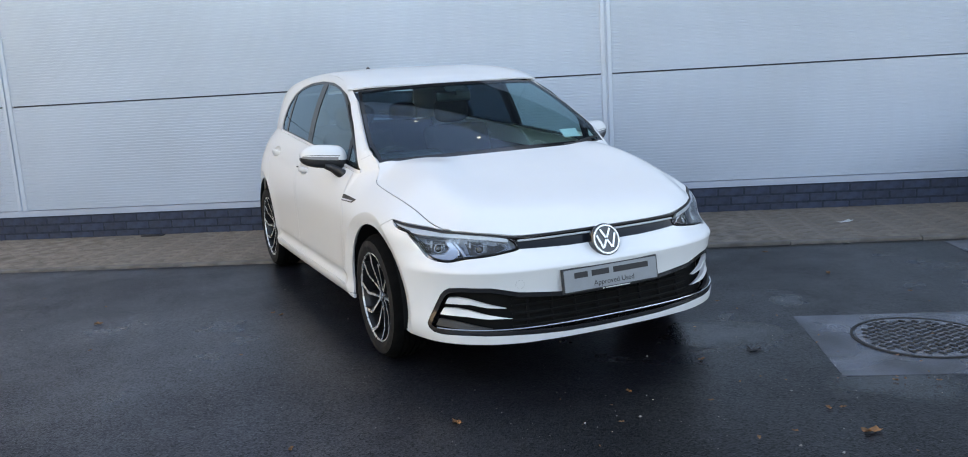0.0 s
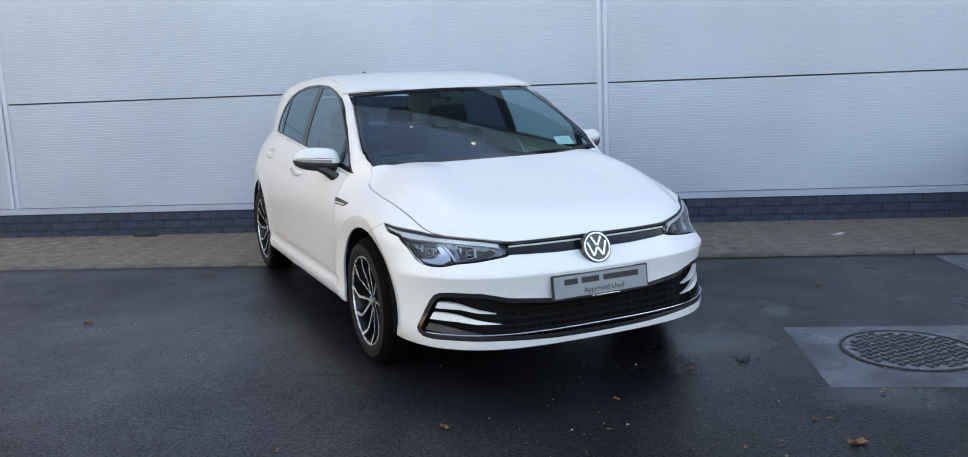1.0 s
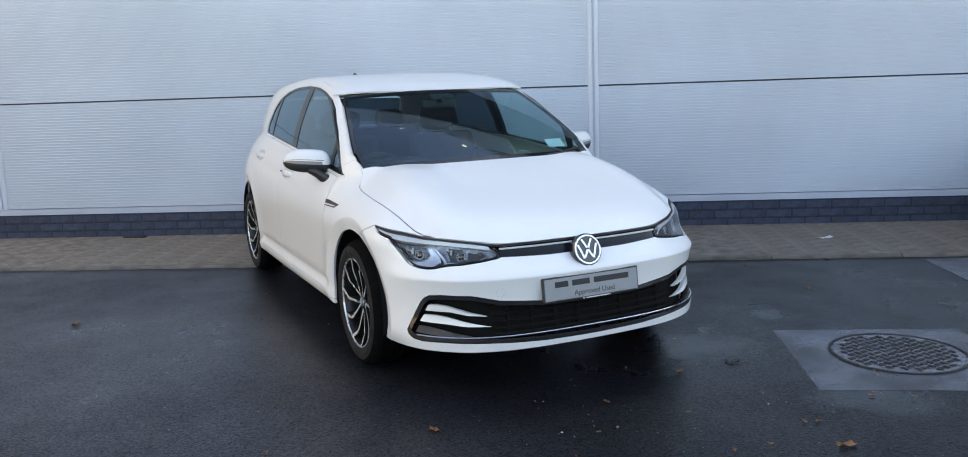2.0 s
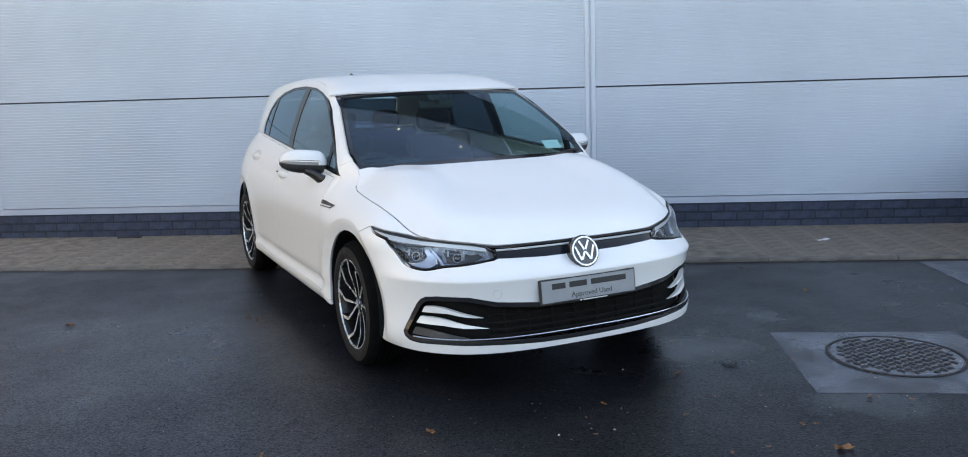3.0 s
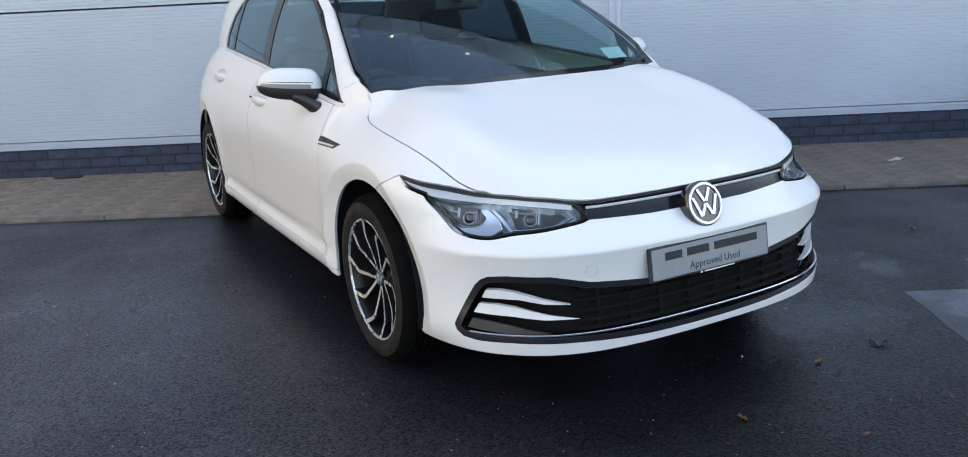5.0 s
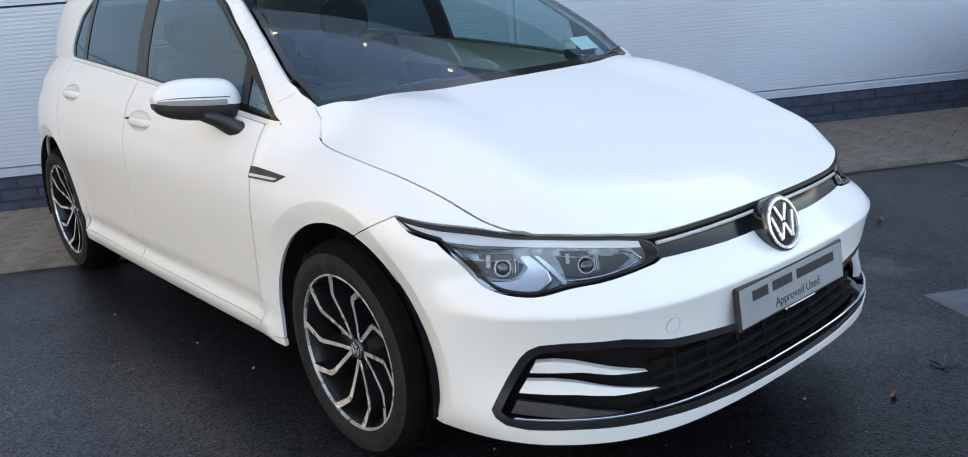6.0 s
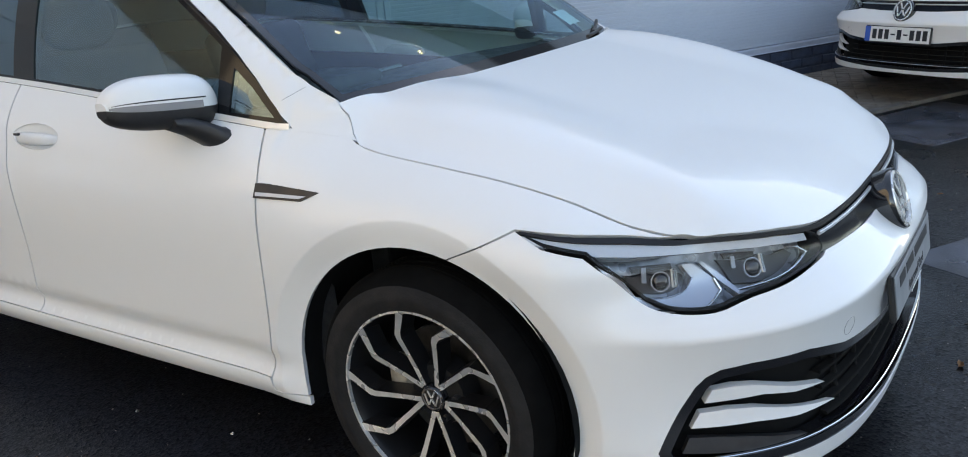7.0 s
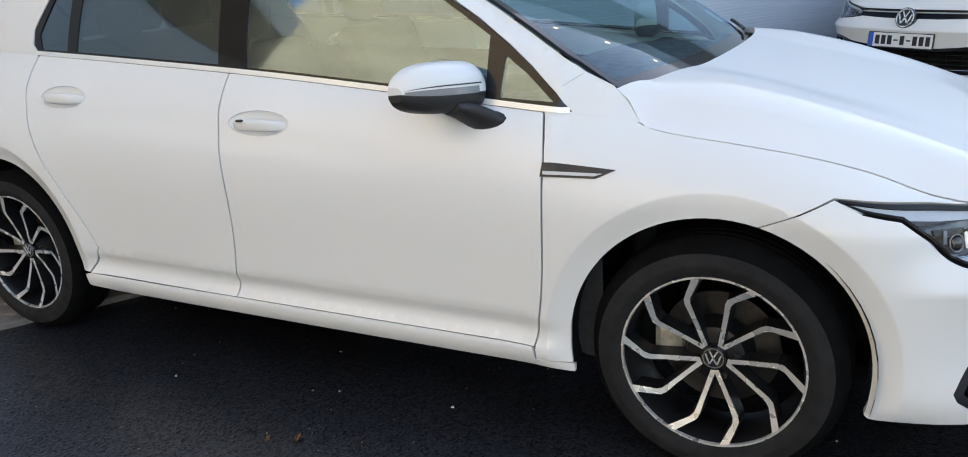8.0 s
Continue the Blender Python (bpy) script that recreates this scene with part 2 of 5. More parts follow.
def patch(name, outline, surf, mat, parent, holes=(), step=0.035, rim=0.012, centre=(0, 1.2, 0.55), label="", flat=False, creases=(), bend=None):
    """A panel on a smooth surface, cut to the outline (and its holes) in the surface's own two numbers, with turned-in edges.
    creases: lines that the mesh follows; bend(uv, n): normals eased towards a neighbour's."""
    loops = [dense(o, step * 0.6) for o in (outline, *holes)]
    lo, hi = loops[0].min(0), loops[0].max(0)
    gx, gy = np.meshgrid(np.arange(lo[0] + step / 2, hi[0], step), np.arange(lo[1] + step / 2, hi[1], step), indexing="ij")
    grid = np.stack([gx.ravel(), gy.ravel()], -1)
    keep = inside(loops[0], grid)
    for q in loops[1:]:
        keep &= ~inside(q, grid)
    grid = grid[keep]
    for q in loops:
        if len(grid):
            grid = grid[far_from(q, grid, step * 0.45)]
    pts, edges = [], []
    for q in loops:
        k = len(pts)
        pts += [Vector(a) for a in q]
        edges += [(k + i, k + (i + 1) % len(q)) for i in range(len(q))]
    for c in creases:
        c = np.asarray(c, float)
        ok = inside(loops[0], c)
        for q in loops:
            ok &= far_from(q, c, .004)
        for q in loops[1:]:
            ok &= ~inside(q, c)
        if len(grid):
            d = np.min(np.hypot(grid[:, None, 0] - c[None, :, 0], grid[:, None, 1] - c[None, :, 1]), axis=1)
            grid = grid[d > step * .45]
        k = len(pts)
        index = np.cumsum(ok) - 1 + k
        pts += [Vector(a) for a in c[ok]]
        edges += [(int(index[i]), int(index[i + 1])) for i in range(len(c) - 1) if ok[i] and ok[i + 1]]
    pts += [Vector(a) for a in grid]
    from mathutils import geometry
    vs, es, fs, *_ = geometry.delaunay_2d_cdt(pts, edges, [], 0, 1e-6)
    uv = np.array([tuple(a) for a in vs])
    tri = np.array([tuple(f) for f in fs])
    mid = uv[tri].mean(1)
    good = inside(loops[0], mid)
    for q in loops[1:]:
        good &= ~inside(q, mid)
    a, b, c = uv[tri[:, 0]], uv[tri[:, 1]], uv[tri[:, 2]]
    area = np.abs((b - a)[:, 0] * (c - a)[:, 1] - (c - a)[:, 0] * (b - a)[:, 1])
    longest = np.maximum(np.maximum(np.hypot(*(b - a).T), np.hypot(*(c - b).T)), np.hypot(*(a - c).T))
    good &= area / np.maximum(longest, 1e-9) > 0.03 * step
    tri = tri[good]
    p, n = surf(uv[:, 0], uv[:, 1]), normals_of(surf, uv[:, 0], uv[:, 1])
    s = np.sign(np.sum(n * (p - np.array(centre)), -1, keepdims=True))
    n = n * s
    if bend:
        n = bend(uv, n)
    fn = np.cross(p[tri[:, 1]] - p[tri[:, 0]], p[tri[:, 2]] - p[tri[:, 0]])
    flip = np.sum(fn * n[tri[:, 0]], -1) < 0
    tri[flip] = tri[flip][:, ::-1]
    faces = [tuple(int(i) for i in f) for f in tri]
    verts = [tuple(a) for a in p]
    loop_normals = [n[i] for f in tri for i in f]
    if rim:
        count = {}
        for f in faces:
            for a, b in zip(f, f[1:] + f[:1]):
                count[(a, b)] = 1
        low = {}
        for (a, b) in count:
            if (b, a) not in count:
                for i in (a, b):
                    if i not in low:
                        low[i] = len(verts)
                        verts.append(tuple(p[i] - n[i] * rim))
                q = (b, a, low[a], low[b])
                w = np.cross(p[a] - p[b], np.array(verts[low[b]]) - p[b])
                w = w / max(np.linalg.norm(w), 1e-9)
                faces.append(q)
                loop_normals += [w] * 4
    me = bpy.data.meshes.new(name)
    me.from_pydata(verts, [], faces)
    me.shade_smooth()
    if not flat:
        me.normals_split_custom_set([tuple(a) for a in loop_normals])
    return link_mesh(name, me, mat, parent, label)


def ribbon(name, pts, width, height, mat, parent, label="", up=(0, 0, 1)):
    """A bar of a rectangular section, with chamfered edges, along the points."""
    bm = bmesh.new()
    pts = [Vector(p) for p in pts]
    w, h = width / 2, height / 2
    c = min(w, h) * 0.45
    prof = [(-w, -h + c), (-w, h - c), (-w + c, h), (w - c, h), (w, h - c), (w, -h + c), (w - c, -h), (-w + c, -h)]
    rings = []
    for i, p in enumerate(pts):
        d = (pts[min(i + 1, len(pts) - 1)] - pts[max(i - 1, 0)]).normalized()
        sdir = d.cross(Vector(up)).normalized()
        u = sdir.cross(d)
        rings.append([bm.verts.new(p + sdir * a + u * b) for a, b in prof])
    for r, q in zip(rings, rings[1:]):
        for i in range(8):
            bm.faces.new((r[i], r[(i + 1) % 8], q[(i + 1) % 8], q[i]))
    bm.faces.new(rings[0][::-1])
    bm.faces.new(rings[-1])
    bmesh.ops.recalc_face_normals(bm, faces=bm.faces)
    return part(name, bm, mat, parent, label, smooth=True)


def lathe_bm(profile, axis="x", n=64):
    """Turned round the x axis: profile rows (along the axis, radius)."""
    bm = bmesh.new()
    rings = []
    for k in range(n):
        a = 2 * math.pi * k / n
        rings.append([bm.verts.new((h, r * math.cos(a), r * math.sin(a))) for h, r in profile])
    for i in range(n):
        r, q = rings[i], rings[(i + 1) % n]
        for j in range(len(profile) - 1):
            bm.faces.new((r[j], r[j + 1], q[j + 1], q[j]))
    bmesh.ops.recalc_face_normals(bm, faces=bm.faces)
    return bm


def box_bm(lo, hi, bevel=0.0, seg=2):
    bm = bmesh.new()
    bmesh.ops.create_cube(bm, size=1)
    for v in bm.verts:
        v.co = Vector([lo[i] + (v.co[i] + 0.5) * (hi[i] - lo[i]) for i in range(3)])
    if bevel:
        bmesh.ops.bevel(bm, geom=bm.edges[:], offset=bevel, segments=seg, affect="EDGES", profile=0.5)
    return bm


def blob_bm(centre, size, power=2.4, nu=36, nv=20, keep=None):
    """A rounded, slightly squared body; keep(v) picks the faces that stay."""
    bm = bmesh.new()
    bmesh.ops.create_uvsphere(bm, u_segments=nu, v_segments=nv, radius=1)
    for v in bm.verts:
        c = v.co
        k = (abs(c.x) ** power + abs(c.y) ** power + abs(c.z) ** power) ** (1 / power)
        v.co = Vector(centre) + Vector([c[i] / k * size[i] for i in range(3)])
    if keep:
        gone = [f for f in bm.faces if not keep(f.calc_center_median())]
        bmesh.ops.delete(bm, geom=gone, context="FACES")
    return bm


def prism_bm(poly, depth, to3d, bevel=0.0):
    """A flat polygon given thickness: to3d(a, b, d) lays it in space."""
    bm = bmesh.new()
    lo = [bm.verts.new(to3d(a, b, 0)) for a, b in poly]
    hi = [bm.verts.new(to3d(a, b, depth)) for a, b in poly]
    bm.faces.new(lo[::-1])
    bm.faces.new(hi)
    for i in range(len(poly)):
        j = (i + 1) % len(poly)
        bm.faces.new((lo[i], lo[j], hi[j], hi[i]))
    bmesh.ops.recalc_face_normals(bm, faces=bm.faces)
    if bevel:
        bmesh.ops.bevel(bm, geom=bm.edges[:], offset=bevel, segments=1, affect="EDGES")
    return bm


def words(name, text, size, mat, parent, m, label=""):
    cu = bpy.data.curves.new(name, "FONT")
    cu.body, cu.size, cu.extrude, cu.align_x, cu.align_y = text, size, 0.0006, "CENTER", "CENTER"
    tmp = bpy.data.objects.new(name, cu)
    scene.collection.objects.link(tmp)
    me = bpy.data.meshes.new_from_object(tmp.evaluated_get(bpy.context.evaluated_depsgraph_get()))
    bpy.data.objects.remove(tmp)
    me.transform(m)
    me.name = name
    return link_mesh(name, me, mat, parent, label)



# ---- the car's surfaces: car frame, x to its left, y to the rear from the front axle, z up ----
def spline(pts, n=24):
    """Points along a smooth curve through pts."""
    p = np.array(pts, float)
    q = np.vstack([2 * p[0] - p[1], p, 2 * p[-1] - p[-2]])
    out = []
    for i in range(1, len(q) - 2):
        t = np.linspace(0, 1, n, endpoint=False)[:, None]
        a, b, c, d = q[i - 1], q[i], q[i + 1], q[i + 2]
        out.append(0.5 * (2 * b + (c - a) * t + (2 * a - 5 * b + 4 * c - d) * t ** 2 + (3 * b - a - 3 * c + d) * t ** 3))
    return np.vstack(out + [p[-1:]])


def table(rows):
    """A smooth function of one number through the rows (at, value)."""
    c = spline(rows, 16)
    return lambda v: np.interp(v, c[:, 0], c[:, 1])


def ramp(v, a, b):
    s = np.clip((np.asarray(v, float) - a) / (b - a), 0, 1)
    return s * s * (3 - 2 * s)


PLAN = spline([(0, -.855), (.15, -.853), (.30, -.843), (.45, -.818), (.58, -.767), (.68, -.693), (.762, -.595), (.820, -.47), (.858, -.31),
               (.879, -.11), (.889, .12), (.895, .5), (.898, 1.0), (.899, 1.5), (.897, 2.0), (.886, 2.45), (.854, 2.8), (.802, 3.06),
               (.73, 3.24), (.64, 3.345), (.45, 3.395), (.2, 3.41), (0, 3.412)], 30)
ARC = np.concatenate([[0], np.cumsum(np.hypot(*np.diff(PLAN, axis=0).T))])
TAN = np.gradient(PLAN, ARC, axis=0)
END = ARC[-1]
FRONT_INSET = table([(.15, .075), (.19, .030), (.205, .010), (.23, .003), (.28, 0), (.36, .019), (.42, .020), (.46, .0165), (.50, .0095), (.525, .0035), (.538, .001), (.548, .006), (.562, .018), (.59, .050), (.62, .079), (.66, .095), (.72, .11)])
SIDE_INSET = table([(.15, .09), (.20, .05), (.24, .018), (.272, .004), (.298, .005), (.318, .021), (.345, .026), (.378, .009), (.40, .0075), (.46, .006), (.52, .004), (.62, 0), (.80, 0), (1.2, 0)])
PLAIN_INSET = table([(.15, .08), (.20, .030), (.24, .008), (.29, .003), (.40, .002), (.62, 0), (1.2, 0)])
TOP_Z = table([(-.9, .712), (-.65, .713), (-.60, .715), (-.56, .717), (-.52, .726), (-.48, .735), (-.43, .752), (-.335, .786), (-.2, .818), (-.05, .842), (.14, .865), (.22, .884), (.30, .895), (.38, .905), (.46, .912), (.88, .951), (1.51, .999), (2.45, 1.05), (2.9, 1.055), (3.2, 1.03), (3.45, 1.0)])
TOP_IN = table([(-.9, .10), (-.65, .06), (-.60, .075), (-.56, .094), (-.52, .107), (-.48, .117), (-.43, .122), (-.335, .122), (-.2, .122), (-.05, .121), (.14, .130), (.22, .145), (.30, .133), (.38, .117), (.46, .100), (.88, .102), (1.51, .124), (2.1, .141), (2.45, .150), (2.9, .165), (3.2, .14), (3.45, .10)])


def p_at_y(y):
    return np.interp(y, PLAN[:, 1], ARC)


def p_at_x(x):
    k = np.argmax(PLAN[:, 0])
    return np.sign(x) * np.interp(np.abs(x), PLAN[:k, 0], ARC[:k])


def wrap(p, z):
    """The bumpers, wings, doors and quarters: p along the outline from the nose (minus: the car's right side), z up."""
    p, z = np.asarray(p, float), np.asarray(z, float)
    a = np.abs(p)
    x, y = np.interp(a, ARC, PLAN[:, 0]), np.interp(a, ARC, PLAN[:, 1])
    tx, ty = np.interp(a, ARC, TAN[:, 0]), np.interp(a, ARC, TAN[:, 1])
    n = np.hypot(tx, ty)
    nx, ny = ty / n, -tx / n
    side = ramp(y, -.68, -.32)
    zt, dt = TOP_Z(y), TOP_IN(y)
    sill = ramp(y, .33, .52) * (1 - ramp(y, 2.1, 2.3))
    r = np.clip((z - .64) / (zt - .64), 0, 1.3)
    inset = (1 - side) * FRONT_INSET(z) + side * (PLAIN_INSET(z) + (SIDE_INSET(z) - PLAIN_INSET(z)) * sill + dt * r ** 2.6)
    for cy in (0.0, 2.636):
        q = np.hypot(y - cy, z - .325)
        up = ramp(q, .2, .3) * ramp(z, .2, .3)
        inset = inset - .008 * np.exp(-(np.maximum(q - .424, 0) / .09) ** 2) * up + .024 * np.clip((.424 - q) / .061, 0, 1) * up
    # crease through the door handles
    inset = inset + .005 * ramp(y, .6, 1.3) * np.exp(-((z - (zt - .165)) / .035) ** 2)
    return np.stack([np.sign(p + 1e-12) * (x - nx * inset), y - ny * inset, z + 0 * p], -1)


HOOD_Z = table([(-.80, .655), (-.752, .687), (-.70, .718), (-.65, .744), (-.60, .767), (-.55, .788), (-.5, .8075), (-.4, .842), (-.3, .8705), (-.2, .894), (-.1, .9145), (0, .932), (.1, .949), (.19, .966), (.284, .992), (.4, 1.02)])


def wing_edge(y):
    """The wing's upper edge, where the bonnet meets it."""
    y = np.asarray(y, float)
    return wrap(p_at_y(y), TOP_Z(y) - .003)


# the bonnet's front edge lies just over the lamps and the upper grille
NOSE_Z = table([(0, .679), (.25, .679), (.42, .680), (.50, .687), (.57, .695), (.67, .702), (.77, .7065), (.87, .7115), (.97, .719)])
_P = np.linspace(0, p_at_x(.765), 60)
_N = wrap(_P, NOSE_Z(_P))


def nose_y(x):
    """The bonnet's front edge."""
    return np.interp(np.abs(x), _N[:, 0], _N[:, 1]) + .003


_E = np.vstack([wing_edge(np.linspace(-.60, .19, 60)), [(.753, .203, .8735), (.742, .222, .890), (.731, .250, .920), (.716, .282, .953)]])


def fair_sheet(p, z, loose):
    """A thin-plate sheet z(x, y) through the points p; loose: how far it may leave each one."""
    def kern(d):
        return np.where(d > 1e-9, d * d * np.log(np.maximum(d, 1e-9)), 0.0)
    n = len(p)
    a = np.zeros((n + 3, n + 3))
    a[:n, :n] = kern(np.linalg.norm(p[:, None] - p[None], axis=2)) + np.diag(loose)
    a[:n, n:] = np.hstack([np.ones((n, 1)), p])
    a[n:, :n] = a[:n, n:].T
    w = np.linalg.solve(a, np.concatenate([z, np.zeros(3)]))
    def f(x, y):
        q = np.stack([x, y], -1)
        return kern(np.linalg.norm(q[..., None, :] - p, axis=-1)) @ w[:n] + w[n] + q @ w[n + 1:]
    return f


# the bonnet's full shoulder, 0.6 m out from the middle
SHOULDER = table([(-.60, .741), (-.57, .757), (-.52, .783), (-.46, .806), (-.40, .828), (-.33, .851), (-.2, .885), (-.12, .901), (0, .917), (.1, .932), (.2, .951), (.27, .963)])


def _sheet():
    rows = []
    for y in np.linspace(-.68, .24, 12):
        rows.append((0.0, y, float(HOOD_Z(y)), .0004))
        for x in (.16, .32):
            if y > -.64:
                rows.append((x, y, float(HOOD_Z(y)) - .003 * (x / .32) ** 2, .0006))
    for y in np.linspace(-.56, .24, 11):
        rows.append((.60, y, float(SHOULDER(y)) - .003, .0006))
        rows.append((.41, y, float(HOOD_Z(y)) - .0045, .0010))
        rows.append((.54, y, .38 * float(HOOD_Z(y)) + .62 * float(SHOULDER(y)) + .001, .0006))
    rows += [(.655, .262, .962, 3e-4), (.698, .283, .956, 3e-4)]
    for x, y, z in np.vstack([_E[:60:3], _E[60:]]):
        rows.append((x, y, z, 1e-6 if y < .205 else 3e-4))
    for x in np.linspace(0, .645, 16):
        rows.append((x, float(nose_y(x)), float(np.interp(x, _N[:, 0], _N[:, 2])), 1e-4))
    r = np.array(rows)
    m = r[r[:, 0] > 0] * np.array([-1.0, 1, 1, 1])
    r = np.vstack([r, m])
    return fair_sheet(r[:, :2], r[:, 2], r[:, 3])


_SHEET = _sheet()


def hood_surface(x, y):
    x, y = np.asarray(x, float), np.asarray(y, float)
    # crease along the bonnet's shoulder
    line = .66 - .07 * np.clip((-.2 - y) / .37, 0, 1)
    ridge = .0018 * np.exp(-np.abs(np.abs(x) - line) / .04) * ramp(y, -.62, -.45) * (1 - ramp(y, .15, .24))
    kick = .014 * ramp(y, -.25, .17) * (1 - ramp(np.abs(x), .63, .74))
    swell = .018 * np.clip(1 - ((np.abs(x) - .54) / .21) ** 2, 0, 1) ** 2 * ramp(y, -.48, .02) * (1 - .9 * ramp(y, .02, .23))
    return np.stack([x, y, _SHEET(np.abs(x), y) + ridge + kick + swell], -1)


def cabin_side(y, z, sx=-1):
    """The pillars, side windows and roof rail: sx is -1 on the car's right side."""
    y, z = np.asarray(y, float), np.asarray(z, float)
    xb = np.interp(y, PLAN[:, 1], PLAN[:, 0]) - TOP_IN(y) * ramp(y, -2, -1)
    xb = np.where(y > 2.4, np.minimum(xb, .750 - .12 * (y - 2.4)), xb)
    h = z - TOP_Z(y)
    x = xb - .24 * h - .42 * h * np.abs(h)
    return np.stack([sx * x, y, z], -1)


ROOF_C = table([(.80, 1.327), (.90, 1.354), (.95, 1.372), (1.05, 1.402), (1.25, 1.437), (1.55, 1.462), (1.9, 1.466), (2.3, 1.449), (2.7, 1.405), (3.05, 1.346), (3.2, 1.312)])
RAIL_Z = table([(.85, 1.280), (.93, 1.317), (.98, 1.343), (1.1, 1.387), (1.35, 1.426), (1.7, 1.437), (2.1, 1.422), (2.5, 1.382), (2.85, 1.328), (3.05, 1.290), (3.3, 1.235)])


def rail_x(y):
    return np.abs(cabin_side(y, RAIL_Z(y))[..., 0])


def roof_surface(x, y):
    x, y = np.asarray(x, float), np.asarray(y, float)
    e = np.abs(x) / rail_x(y)
    return np.stack([x, y, ROOF_C(y) + (RAIL_Z(y) - ROOF_C(y)) * (0.34 * e ** 2 + 0.66 * e ** 8)], -1)


def screen_surface(a, b):
    """The windscreen: a across from -1 to 1, b from the cowl (0) to the roof (1)."""
    a, b = np.asarray(a, float), np.asarray(b, float)
    ye, ze = .262 + (.945 - .262) * b, .945 + (1.331 - .945) * b + .022 * np.sin(np.pi * b)
    xe = np.abs(cabin_side(ye, ze)[..., 0]) - .040 - .022 * b
    bow = 1 - np.abs(a) ** 2.2
    return np.stack([a * xe, ye - bow * (.115 - .06 * b), ze + bow * (.012 + .007 * b)], -1)


def pillar_surface(y, z, sx=-1):
    """The cabin side with the front pillar rolled in towards the windscreen."""
    y, z = np.asarray(y, float), np.asarray(z, float)
    b = np.clip((z - .945) / (1.331 - .945), 0, 1)
    gap = y - (.262 + (.945 - .262) * b)
    roll = (.028 + .022 * b) * np.exp(-np.clip(gap, 0, 1) / .055) * ramp(z, .87, .935)
    q = cabin_side(y, z, sx)
    q[..., 0] = q[..., 0] - sx * roll
    # its foot runs into the wing
    h = z - TOP_Z(y)
    foot = np.abs(wrap(p_at_y(y), TOP_Z(y))[..., 0]) - (np.abs(cabin_side(y, TOP_Z(y))[..., 0]) - (.028 + .022 * np.clip((TOP_Z(y) - .945) / .373, 0, 1)) * np.exp(-np.clip(y - .262 - .683 * np.clip((TOP_Z(y) - .945) / .373, 0, 1), 0, 1) / .055) * ramp(TOP_Z(y), .87, .935))
    q[..., 0] = q[..., 0] + sx * foot * np.exp(-np.maximum(h, 0) / .03) * (1 - ramp(y, .5, .6))
    return q


def rail_normal(y, sx):
    """The direction between the roof and the cabin side, along the rail."""
    y = np.asarray(y, float)
    a = normals_of(lambda u, v: cabin_side(u, v, sx), y, RAIL_Z(y) - .03)
    b = normals_of(roof_surface, sx * (rail_x(y) - .10), y)
    n = a * np.sign(a[..., :1] * sx) + b * np.sign(b[..., 2:])
    return n / np.linalg.norm(n, axis=-1, keepdims=True)


def roof_bend(uv, n):
    x, y = uv[:, 0], np.clip(uv[:, 1], 1.0, 3.05)
    w = (np.exp(-((rail_x(y) - np.abs(x)) / .06) ** 2) * ramp(uv[:, 1], .96, 1.06))[:, None]
    n = n * (1 - w) + np.where((x < 0)[:, None], rail_normal(y, -1), rail_normal(y, 1)) * w
    return n / np.linalg.norm(n, axis=-1, keepdims=True)


# ---- the car ----
def mirrored(surf):
    def g(u, v):
        p = surf(u, v)
        return p * np.array([-1.0, 1, 1])
    return g


def wy(y, z):
    return (float(p_at_y(y)), z)


def arch_arc(cy, a0, a1, n=26, r=0.363, cz=0.325):
    """Points round a wheel arch from angle a0 to a1 (degrees, 0 to the rear, 90 up)."""
    return [wy(cy + r * math.cos(radians(a)), cz + r * 1.0 * math.sin(radians(a))) for a in np.linspace(a0, a1, n)]


def arch_crease(cy, n=70):
    """Two close lines along the crease of the arch's flare."""
    return [[wy(cy + r * math.cos(radians(a)), .325 + r * math.sin(radians(a))) for a in np.linspace(-10, 190, n)] for r in (.4275, .4205)]


def sill_crease():
    """Close lines along the turn of the doors towards the sill."""
    return [[wy(float(y), z) for y in np.linspace(.40, 2.25, 110)] for z in (.3815, .3745, .322, .301)]


LAMP = [(1.197, 0.743), (1.119, 0.734), (1.043, 0.726), (0.873, 0.707), (0.774, 0.702), (0.669, 0.697), (0.570, 0.690), (0.499, 0.680), (0.459, 0.661), (0.444, 0.641),
        (0.467, 0.621), (0.608, 0.605), (0.712, 0.597), (0.800, 0.584), (0.886, 0.590), (0.943, 0.612), (0.997, 0.660), (1.056, 0.703), (1.140, 0.720)]
def curve(pts, n=4):
    return [(float(a), float(b)) for a, b in spline(pts, n)]


LAMP = LAMP[:7] + curve(LAMP[7:16]) + LAMP[16:]
GRILLE = [(0.924, 0.297), (0.907, 0.334), (0.880, 0.384), (0.848, 0.433), (0.826, 0.454), (0.797, 0.467), (0.735, 0.472), (0.593, 0.469), (0.528, 0.456), (0.467, 0.442), (.254, .421)]
GRILLE_LOW = [(.254, .240), (0.490, 0.252), (0.716, 0.256), (0.836, 0.254), (0.888, 0.260), (0.914, 0.277)]


def both(poly):
    """A half outline from the rim to the middle and back, completed across the car's middle."""
    return poly + [(-a, b) for a, b in poly[::-1]]


